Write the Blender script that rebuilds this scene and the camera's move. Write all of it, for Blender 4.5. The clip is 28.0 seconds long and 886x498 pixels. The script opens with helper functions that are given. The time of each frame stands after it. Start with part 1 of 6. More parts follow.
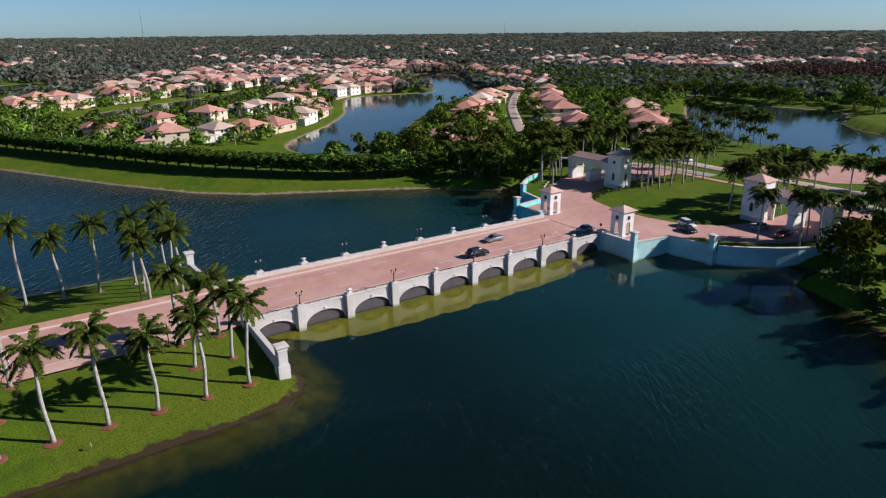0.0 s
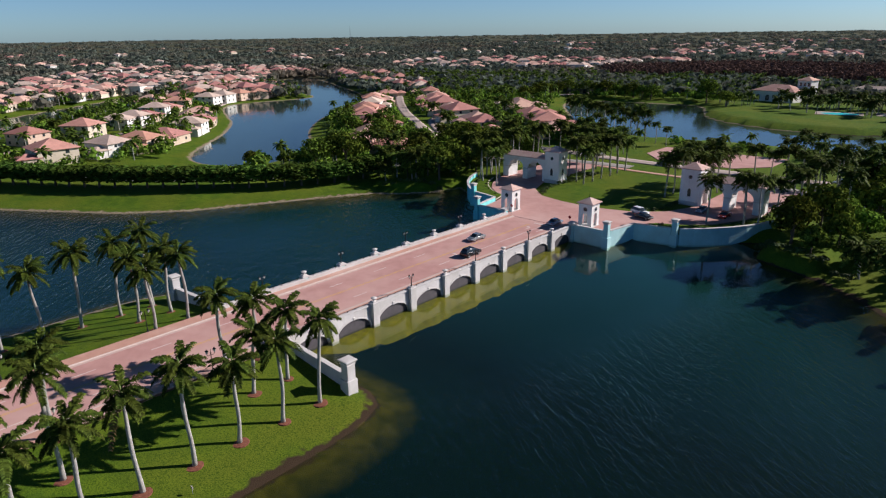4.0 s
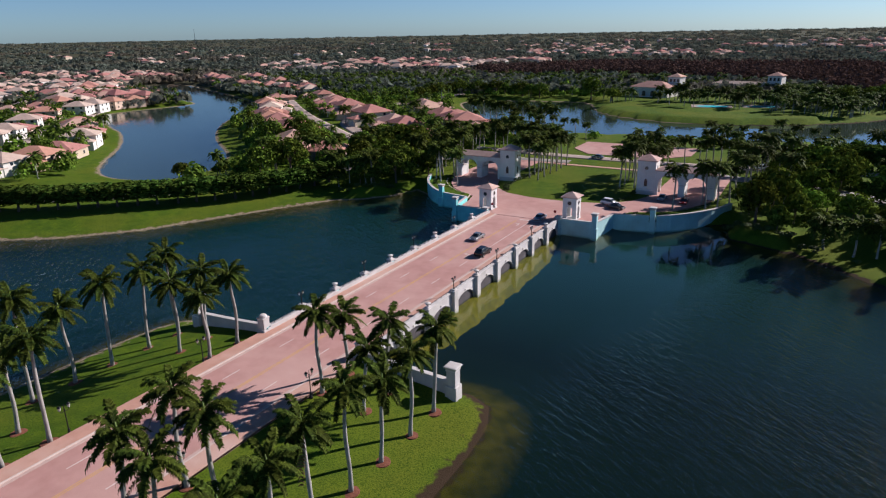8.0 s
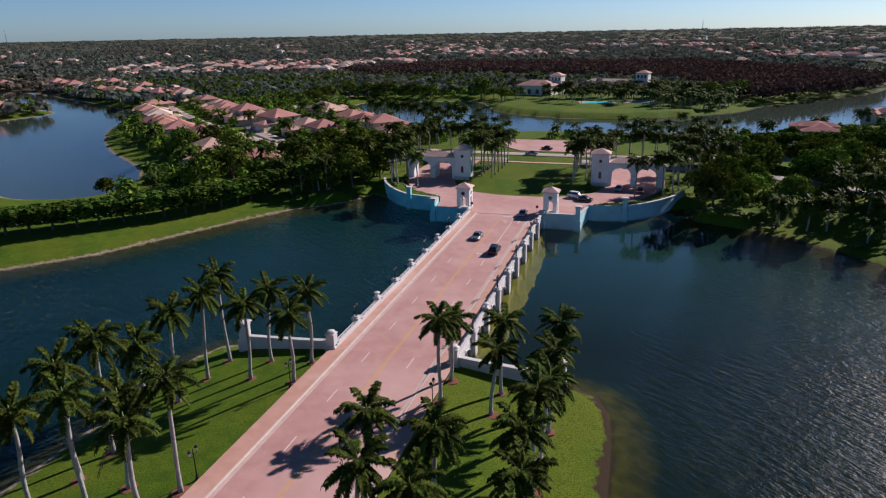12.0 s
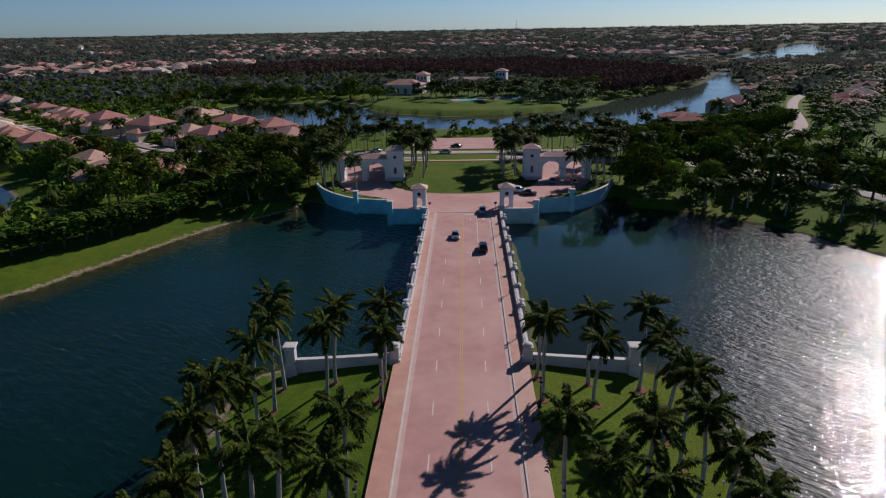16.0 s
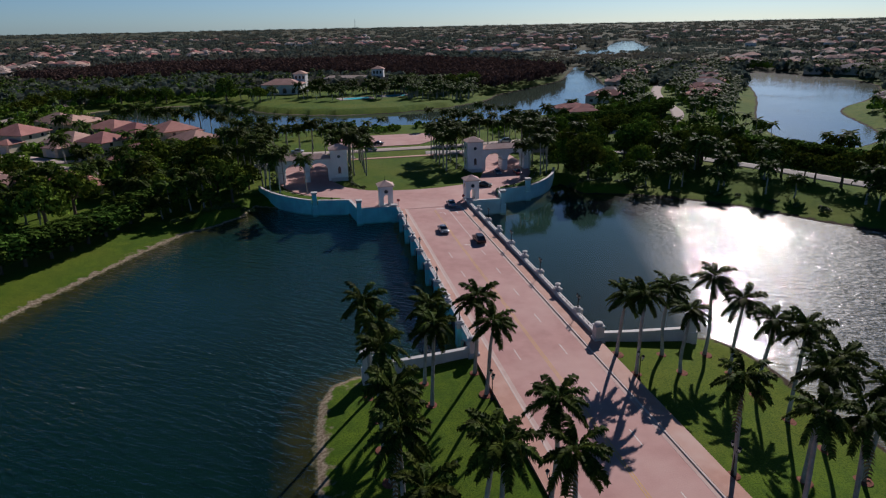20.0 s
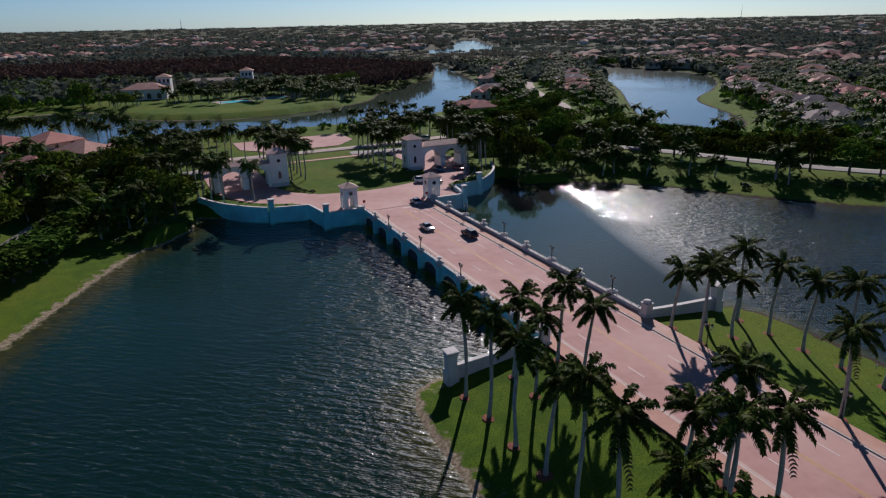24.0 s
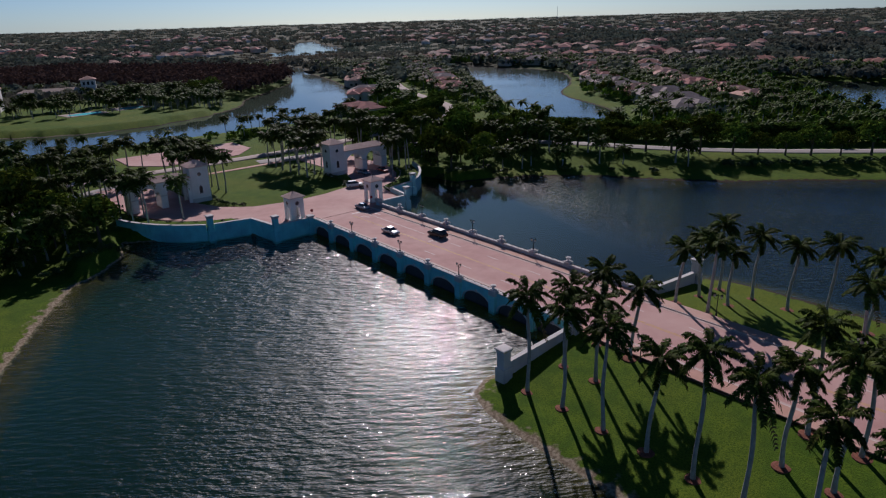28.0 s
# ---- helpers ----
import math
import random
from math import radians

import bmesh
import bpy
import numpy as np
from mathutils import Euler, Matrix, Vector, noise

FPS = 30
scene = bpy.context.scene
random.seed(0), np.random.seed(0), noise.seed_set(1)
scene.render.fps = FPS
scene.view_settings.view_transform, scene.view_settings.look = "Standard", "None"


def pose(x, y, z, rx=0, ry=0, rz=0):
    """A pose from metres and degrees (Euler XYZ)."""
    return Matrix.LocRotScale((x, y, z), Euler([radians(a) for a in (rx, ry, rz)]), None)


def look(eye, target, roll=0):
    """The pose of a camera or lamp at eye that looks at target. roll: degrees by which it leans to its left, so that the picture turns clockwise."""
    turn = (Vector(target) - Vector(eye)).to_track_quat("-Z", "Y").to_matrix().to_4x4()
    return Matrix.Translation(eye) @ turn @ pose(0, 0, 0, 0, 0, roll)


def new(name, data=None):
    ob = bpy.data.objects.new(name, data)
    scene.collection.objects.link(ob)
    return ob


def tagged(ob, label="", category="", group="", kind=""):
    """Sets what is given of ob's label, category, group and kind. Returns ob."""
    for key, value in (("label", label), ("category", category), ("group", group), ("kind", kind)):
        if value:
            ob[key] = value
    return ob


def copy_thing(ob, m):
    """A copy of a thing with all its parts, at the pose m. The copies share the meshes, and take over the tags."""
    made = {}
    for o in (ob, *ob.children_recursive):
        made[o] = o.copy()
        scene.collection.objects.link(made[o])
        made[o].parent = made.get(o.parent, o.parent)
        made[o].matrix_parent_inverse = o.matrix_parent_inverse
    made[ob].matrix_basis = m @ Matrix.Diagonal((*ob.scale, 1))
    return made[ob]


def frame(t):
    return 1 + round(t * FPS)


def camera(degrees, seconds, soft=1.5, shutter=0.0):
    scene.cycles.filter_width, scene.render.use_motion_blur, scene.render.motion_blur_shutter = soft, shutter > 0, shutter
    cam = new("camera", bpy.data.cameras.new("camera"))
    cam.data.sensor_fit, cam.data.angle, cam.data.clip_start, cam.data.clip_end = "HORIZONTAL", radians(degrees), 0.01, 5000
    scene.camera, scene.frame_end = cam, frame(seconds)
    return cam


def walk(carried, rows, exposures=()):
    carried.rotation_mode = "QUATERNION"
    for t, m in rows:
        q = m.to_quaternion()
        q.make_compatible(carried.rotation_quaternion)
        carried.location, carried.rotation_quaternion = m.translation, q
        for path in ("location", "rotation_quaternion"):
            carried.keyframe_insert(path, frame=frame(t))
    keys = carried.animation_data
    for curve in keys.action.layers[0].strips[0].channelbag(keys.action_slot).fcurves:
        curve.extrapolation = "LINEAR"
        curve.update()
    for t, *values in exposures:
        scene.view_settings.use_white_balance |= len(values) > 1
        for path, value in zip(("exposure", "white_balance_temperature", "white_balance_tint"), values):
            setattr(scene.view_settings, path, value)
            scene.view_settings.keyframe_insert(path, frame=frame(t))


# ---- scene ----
cam = camera(68.18, 28.0, 1.2)
PATH = [
    (0, pose(104.13, -26.77, 45.75, 71.65, 0.52, 55.78)),
    (1, pose(100.28, -32.42, 45.58, 71.66, 0.64, 52.37)),
    (2, pose(96.02, -38.09, 45.69, 71.76, 0.75, 48.84)),
    (3, pose(91.83, -43.36, 45.85, 71.75, 0.74, 45.61)),
    (3.5, pose(89.43, -45.93, 45.96, 71.79, 0.78, 44.1)),
    (5.5, pose(78.98, -55.68, 46.46, 71.76, 0.92, 37.81)),
    (6, pose(75.95, -58.09, 46.59, 71.7, 0.95, 36.29)),
    (7, pose(69.45, -62.85, 46.66, 71.68, 1, 33.14)),
    (8, pose(62.36, -66.97, 46.76, 71.75, 1.04, 29.9)),
    (9, pose(55.47, -70.75, 46.86, 71.72, 0.98, 26.76)),
    (10, pose(48.07, -74.16, 47.17, 71.68, 1.01, 23.52)),
    (11, pose(40.42, -77.14, 47.28, 71.64, 1.04, 20.28)),
    (12, pose(32.82, -79.64, 47.38, 71.61, 1.09, 16.84)),
    (12.5, pose(28.73, -80.56, 47.33, 71.64, 1.01, 14.92)),
    (14.5, pose(12.51, -82.83, 47.74, 71.44, 1.01, 7.48)),
    (15, pose(8.75, -83.21, 47.67, 71.47, 1.04, 5.57)),
    (16, pose(0.9, -83.72, 47.96, 71.31, 1, 1.85)),
    (17, pose(-6.78, -83.58, 47.63, 71.25, 1.06, -1.57)),
    (18, pose(-14.49, -83.13, 47.5, 71.18, 1.02, -4.97)),
    (19, pose(-22.4, -82.29, 47.36, 71.11, 1.1, -8.48)),
    (20, pose(-29.98, -80.65, 47.23, 71.02, 1.08, -11.88)),
    (21, pose(-37.29, -78.67, 47.11, 70.94, 1.08, -15.38)),
    (21.5, pose(-41.11, -77.44, 46.85, 70.96, 1.13, -17.08)),
    (23.5, pose(-55.3, -71.97, 46.87, 70.89, 1.17, -24.08)),
    (24, pose(-58.67, -70.28, 46.86, 70.8, 1.13, -25.79)),
    (25, pose(-64.98, -66.44, 46.84, 70.76, 1.28, -29.19)),
    (26, pose(-70.99, -62.8, 47.06, 70.72, 1.34, -32.81)),
    (26.5, pose(-73.34, -61.05, 47.1, 70.74, 1.44, -34.72)),
    (27, pose(-75.64, -59.33, 47.14, 70.64, 1.48, -36.53)),
    (28, pose(-80.34, -55.58, 47.27, 70.56, 1.63, -40.05)),
]
walk(cam, PATH, [(0, 0.27, 6150, 11), (8, 0.26, 6100, 15), (12, 0.2, 6100, 18), (17, -0.38, 6000, 15), (21, -0.26, 5950, 13), (25, -0.25, 5900, 15), (28, -0.47, 5850, 18)])
SKY_STRENGTH, SUN_STRENGTH, WAVE_DISTANCE = 0.062, 5.2, 0.85
RIGHT_PALMS = {10.3: (-4.5, -10.0, -31.3), 11.8: (-38.7,), 17.2: (-4.5, -9.8, -33.0, -39.2), 24.3: (-4.6, -10.2, -16.4, -22.0, -28.0, -33.5, -39.2, -45.0)}
LEFT_PALMS = {10.3: (-4.5, -10.0, -33.5, -39.2), 17.2: (-4.5, -9.8, -33.8, -39.2), 24.3: (-4.6, -10.2, -16.4, -22.0, -28.0, -33.5, -39.2, -45.0)}
# metres; y runs along the bridge towards the gate, water lies at z = 0
DECK = 2.8
SUN_AZ, SUN_EL = 37.0, 31.0

# ---- world, sun, exposure ----
sky_world = bpy.data.worlds.new("sky")
scene.world = sky_world
sky_world.use_nodes = True
wn = sky_world.node_tree.nodes
wl = sky_world.node_tree.links
sky_tex = wn.new("ShaderNodeTexSky")
sky_tex.sky_type = "NISHITA"
sky_tex.sun_disc = False
sky_tex.sun_elevation = radians(SUN_EL)
sky_tex.sun_rotation = radians(SUN_AZ)
sky_tex.altitude = 40
sky_tex.air_density = 0.75
sky_tex.dust_density = 0.35
sky_tex.ozone_density = 1.8
sky_tint = wn.new("ShaderNodeMix")
sky_tint.data_type, sky_tint.blend_type = "RGBA", "MULTIPLY"
sky_tint.inputs[0].default_value = 1.0
# haze lies pale over the horizon, and the sky deepens towards the zenith
sky_dir = wn.new("ShaderNodeTexCoord")
sky_sep = wn.new("ShaderNodeSeparateXYZ")
wl.new(sky_dir.outputs["Generated"], sky_sep.inputs[0])
sky_up = wn.new("ShaderNodeMapRange")
sky_up.interpolation_type = "SMOOTHSTEP"
sky_up.inputs[1].default_value, sky_up.inputs[2].default_value = -0.05, 0.75
wl.new(sky_sep.outputs[2], sky_up.inputs[0])
sky_grade = wn.new("ShaderNodeMix")
sky_grade.data_type = "RGBA"
sky_grade.inputs[6].default_value = (0.77, 1.01, 1.28, 1)
sky_grade.inputs[7].default_value = (0.11, 0.38, 0.56, 1)
wl.new(sky_up.outputs[0], sky_grade.inputs[0])
wl.new(sky_grade.outputs[2], sky_tint.inputs[7])
wl.new(sky_tex.outputs[0], sky_tint.inputs[6])
wl.new(sky_tint.outputs[2], wn["Background"].inputs[0])
wn["Background"].inputs[1].default_value = SKY_STRENGTH

sun_data = bpy.data.lights.new("sun", "SUN")
sun_data.energy = SUN_STRENGTH
sun_data.angle = radians(0.6)
sun_data.color = (1.0, 0.89, 0.80)
sun = new("sun", sun_data)
SUN_DIR = Vector((math.sin(radians(SUN_AZ)) * math.cos(radians(SUN_EL)),
                  math.cos(radians(SUN_AZ)) * math.cos(radians(SUN_EL)),
                  math.sin(radians(SUN_EL))))
sun.matrix_world = look(SUN_DIR * 300, (0, 0, 0))

# ---- materials ----


def mat(name, col, col2=None, scale=1.0, rough=0.8, bump=0.0, bump_scale=None, metal=0.0, big=0.0, col3=None,
        vary=0.0, island=0.0, spec=0.3, streak=0.0, translucent=0.0):
    """Two-scale noise colour in world space, with fine bump. big: size of the stains. vary, island: per-object and per-leaf change."""
    m = bpy.data.materials.new(name)
    m.use_nodes = True
    n, l = m.node_tree.nodes, m.node_tree.links
    bsdf = n["Principled BSDF"]
    bsdf.inputs["Roughness"].default_value = rough
    bsdf.inputs["Metallic"].default_value = metal
    bsdf.inputs["Specular IOR Level"].default_value = spec
    geo = n.new("ShaderNodeNewGeometry")
    pos = geo.outputs["Position"]
    col2 = col2 or tuple(c * 0.75 for c in col)

    def noise_tex(s, detail=5.0, vec=pos):
        t = n.new("ShaderNodeTexNoise")
        t.inputs["Scale"].default_value = s
        t.inputs["Detail"].default_value = detail
        t.inputs["Roughness"].default_value = 0.6
        l.new(vec, t.inputs["Vector"])
        return t.outputs["Fac"]

    def mixed(fac, a, b):
        x = n.new("ShaderNodeMix")
        x.data_type = "RGBA"
        if isinstance(fac, float):
            x.inputs[0].default_value = fac
        else:
            l.new(fac, x.inputs[0])
        for k, c in ((6, a), (7, b)):
            if isinstance(c, tuple):
                x.inputs[k].default_value = (*c, 1)
            else:
                l.new(c, x.inputs[k])
        return x.outputs[2]

    def ramp(fac, lo, hi):
        r = n.new("ShaderNodeMapRange")
        r.inputs[1].default_value, r.inputs[2].default_value = lo, hi
        l.new(fac, r.inputs[0])
        return r.outputs[0]

    c = mixed(ramp(noise_tex(scale), 0.35, 0.65), col, col2)
    if col3:
        c = mixed(ramp(noise_tex(big or scale * 0.07, 4.0), 0.45, 0.7), c, col3)
    if streak:
        mp = n.new("ShaderNodeMapping")
        mp.inputs["Scale"].default_value = (1.2, 1.2, 0.12)
        l.new(pos, mp.inputs["Vector"])
        s = ramp(noise_tex(1.6, 4.0, mp.outputs[0]), 0.55, 0.8)
        k = n.new("ShaderNodeMath")
        k.operation = "MULTIPLY"
        k.inputs[1].default_value = streak
        l.new(s, k.inputs[0])
        c = mixed(k.outputs[0], c, tuple(v * 0.45 for v in col))
    if vary or island:
        hsv = n.new("ShaderNodeHueSaturation")
        l.new(c, hsv.inputs["Color"])
        if vary:
            info = n.new("ShaderNodeObjectInfo")
            l.new(ramp2(n, l, info.outputs["Random"], 1 - vary, 1 + vary), hsv.inputs["Value"])
            l.new(ramp2(n, l, info.outputs["Random"], 0.5 - vary * 0.06, 0.5 + vary * 0.06), hsv.inputs["Hue"])
        c = hsv.outputs[0]
        if island:
            h2 = n.new("ShaderNodeHueSaturation")
            l.new(c, h2.inputs["Color"])
            l.new(ramp2(n, l, geo.outputs["Random Per Island"], 1 - island, 1 + island), h2.inputs["Value"])
            c = h2.outputs[0]
    l.new(c, bsdf.inputs["Base Color"])
    if bump:
        b = n.new("ShaderNodeBump")
        b.inputs["Strength"].default_value = bump
        b.inputs["Distance"].default_value = 0.05
        l.new(noise_tex(bump_scale or scale * 6, 3.0), b.inputs["Height"])
        l.new(b.outputs[0], bsdf.inputs["Normal"])
    if translucent:
        tr = n.new("ShaderNodeBsdfTranslucent")
        l.new(c, tr.inputs["Color"])
        ms = n.new("ShaderNodeMixShader")
        ms.inputs[0].default_value = translucent
        l.new(bsdf.outputs[0], ms.inputs[1])
        l.new(tr.outputs[0], ms.inputs[2])
        l.new(ms.outputs[0], n["Material Output"].inputs["Surface"])
    return m


def ramp2(n, l, fac, lo, hi):
    r = n.new("ShaderNodeMapRange")
    r.inputs[3].default_value, r.inputs[4].default_value = lo, hi
    l.new(fac, r.inputs[0])
    return r.outputs[0]


STUCCO = mat("white_stucco", (0.58, 0.56, 0.55), (0.52, 0.50, 0.49), 0.5, 0.85, 0.25, 8, col3=(0.46, 0.44, 0.41), big=0.18, streak=0.35)
# these two stuccos have the teal of the shaded lake faces painted in
PALE_SHADE_TEAL = mat("pale_aqua_stucco", (0.44, 0.70, 0.72), (0.39, 0.63, 0.65), 0.5, 0.85, 0.25, 8, col3=(0.36, 0.54, 0.55), big=0.18, streak=0.35)
SHADE_TEAL = mat("aqua_stucco", (0.26, 0.76, 0.76), (0.22, 0.68, 0.68), 0.5, 0.85, 0.25, 8, col3=(0.20, 0.50, 0.55), big=0.18, streak=0.35)
TOWER_WHITE = mat("bright_white_stucco", (0.80, 0.80, 0.79), (0.73, 0.73, 0.72), 0.5, 0.85, 0.25, 8, col3=(0.66, 0.65, 0.62), big=0.2, streak=0.25)
SHELF_YELLOW = mat("yellow_green_shelf", (0.20, 0.165, 0.012), (0.12, 0.105, 0.010), 0.9, 0.95, 0.5, 3, col3=(0.12, 0.12, 0.02), big=0.25)
STUCCO_TRIM = mat("white_trim", (0.60, 0.575, 0.56), (0.53, 0.505, 0.49), 0.8, 0.8, 0.2, 9)
PAVER = mat("pink_pavers", (0.50, 0.285, 0.255), (0.43, 0.235, 0.21), 0.35, 0.85, 0.4, 6, col3=(0.56, 0.36, 0.32), big=0.06)
WALKWAY = mat("salmon_walk", (0.54, 0.31, 0.24), (0.47, 0.26, 0.2), 0.6, 0.85, 0.4, 7, col3=(0.58, 0.40, 0.34), big=0.1)
GUTTER = mat("worn_concrete_gutter", (0.56, 0.42, 0.375), (0.50, 0.36, 0.32), 0.7, 0.85, 0.2, 8)
CURB = mat("pale_curb", (0.62, 0.52, 0.47), (0.54, 0.44, 0.40), 0.7, 0.85, 0.2, 8)
WHITE_PAINT = mat("white_road_paint", (0.72, 0.66, 0.62), (0.6, 0.5, 0.47), 3.0, 0.7)
YELLOW_PAINT = mat("yellow_road_paint", (0.62, 0.38, 0.10), (0.55, 0.33, 0.13), 3.0, 0.7)
TILE = mat("clay_roof_tile", (0.60, 0.41, 0.36), (0.50, 0.32, 0.27), 1.2, 0.8, 0.5, 5, col3=(0.63, 0.47, 0.42), big=0.25, vary=0.12)
SOFFIT = mat("grey_concrete", (0.42, 0.42, 0.43), (0.35, 0.35, 0.36), 0.8, 0.9, 0.3, 6, streak=0.4)
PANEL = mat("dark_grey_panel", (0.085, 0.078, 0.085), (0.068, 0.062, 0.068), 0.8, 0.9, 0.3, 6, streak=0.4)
IRON = mat("black_iron", (0.02, 0.02, 0.022), (0.03, 0.03, 0.03), 4, 0.45, metal=0.6)
LAMP_GLASS = mat("lamp_glass", (0.55, 0.55, 0.5), (0.5, 0.5, 0.46), 4, 0.3)
MULCH = mat("red_mulch", (0.24, 0.09, 0.055), (0.15, 0.055, 0.035), 3.0, 0.95, 0.8, 12)
PALM_TRUNK = mat("grey_palm_trunk", (0.38, 0.365, 0.335), (0.27, 0.255, 0.235), 1.5, 0.85, 0.3, 7, vary=0.1)
CROWNSHAFT = mat("green_crownshaft", (0.16, 0.24, 0.06), (0.12, 0.19, 0.05), 2, 0.5, vary=0.15)
FROND = mat("palm_frond", (0.085, 0.112, 0.017), (0.028, 0.047, 0.009), 0.8, 0.55, vary=0.25, island=0.55, spec=0.02, translucent=0.12)
DRY_FROND = mat("dry_palm_frond", (0.22, 0.14, 0.05), (0.16, 0.10, 0.04), 0.8, 0.7, island=0.3)
BARK = mat("brown_bark", (0.13, 0.10, 0.075), (0.09, 0.07, 0.05), 3, 0.9, 0.5, 9)
LEAF = mat("dark_green_leaves", (0.13, 0.17, 0.022), (0.040, 0.068, 0.012), 0.5, 0.8, vary=0.4, island=0.6, translucent=0.12, spec=0.0)
# distance haze is painted in here as a greyer, paler leaf colour
LEAF_HAZED = mat("hazed_far_leaves", (0.125, 0.15, 0.12), (0.085, 0.105, 0.085), 0.02, 0.9, island=0.4, spec=0.0, col3=(0.16, 0.13, 0.10), big=0.004, translucent=0.3)
LEAF_LIGHT = mat("bright_green_leaves", (0.15, 0.22, 0.03), (0.10, 0.16, 0.022), 0.5, 0.8, vary=0.3, island=0.55, translucent=0.15, spec=0.0)
LEAF_HEDGE = mat("clipped_hedge_leaves", (0.075, 0.125, 0.020), (0.036, 0.068, 0.014), 0.5, 0.8, vary=0.25, island=0.55, translucent=0.1, spec=0.0)
TWIG = mat("bare_brown_twigs", (0.13, 0.088, 0.072), (0.09, 0.062, 0.052), 0.3, 0.9, vary=0.3, island=0.4, translucent=0.12, spec=0.0)
SHRUB = mat("shrub_leaves", (0.07, 0.10, 0.02), (0.05, 0.08, 0.018), 1, 0.6, vary=0.3, island=0.4)
WINDOW_DARK = mat("dark_window_glass", (0.03, 0.04, 0.05), (0.02, 0.03, 0.04), 1, 0.12, spec=0.6)
POOL = mat("turquoise_pool", (0.04, 0.52, 0.56), (0.03, 0.44, 0.5), 0.3, 0.5, spec=0.1)
ROAD = mat("grey_asphalt_road", (0.32, 0.29, 0.275), (0.26, 0.24, 0.23), 0.3, 0.9, 0.2, 6)
DRIVE = mat("pale_drive", (0.42, 0.34, 0.30), (0.36, 0.29, 0.26), 0.4, 0.9)
SAND = mat("limestone_edge", (0.46, 0.38, 0.27), (0.34, 0.27, 0.18), 1.5, 0.95, 0.6, 5)
STEEL = mat("galvanised_steel", (0.35, 0.36, 0.37), (0.28, 0.29, 0.3), 3, 0.5, metal=0.5)
RED_SIGN = mat("red_sign", (0.45, 0.03, 0.03), (0.4, 0.03, 0.03), 3, 0.5)
TYRE = mat("black_tyre", (0.02, 0.02, 0.02), (0.025, 0.025, 0.025), 5, 0.9)
HEADLIGHT = mat("clear_headlight", (0.6, 0.62, 0.64), (0.5, 0.5, 0.52), 5, 0.2)
TAIL = mat("red_tail_light", (0.35, 0.02, 0.02), (0.3, 0.02, 0.02), 5, 0.3)
PAINTS = [mat("car_paint_" + nm, c, tuple(v * 0.9 for v in c), 0.4, 0.25, metal=mt, spec=0.6) for nm, c, mt in (
    ("silver", (0.33, 0.35, 0.37), 0.6), ("black", (0.015, 0.015, 0.017), 0.2), ("white", (0.75, 0.75, 0.75), 0.0),
    ("blue", (0.22, 0.30, 0.38), 0.4), ("red", (0.30, 0.03, 0.02), 0.1))]
WALL_PAINTS = [mat("house_stucco_" + nm, c, tuple(v * 0.9 for v in c), 0.6, 0.85, 0.2, 6, streak=0.2, spec=0.1) for nm, c in (
    ("cream", (0.66, 0.57, 0.45)), ("peach", (0.64, 0.48, 0.38)), ("white", (0.72, 0.70, 0.66)), ("tan", (0.55, 0.45, 0.34)))]
ROOF_PAINTS = [mat("roof_tile_" + nm, c, tuple(v * 0.8 for v in c), 1.4, 0.8, 0.5, 4, col3=tuple(min(1, v * 1.12) for v in c), big=0.2, vary=0.14, spec=0.03) for nm, c in (
    ("salmon", (0.60, 0.38, 0.31)), ("terracotta", (0.50, 0.26, 0.20)), ("cream", (0.60, 0.47, 0.39)), ("rose", (0.50, 0.25, 0.215)), ("slate", (0.36, 0.30, 0.285)))]


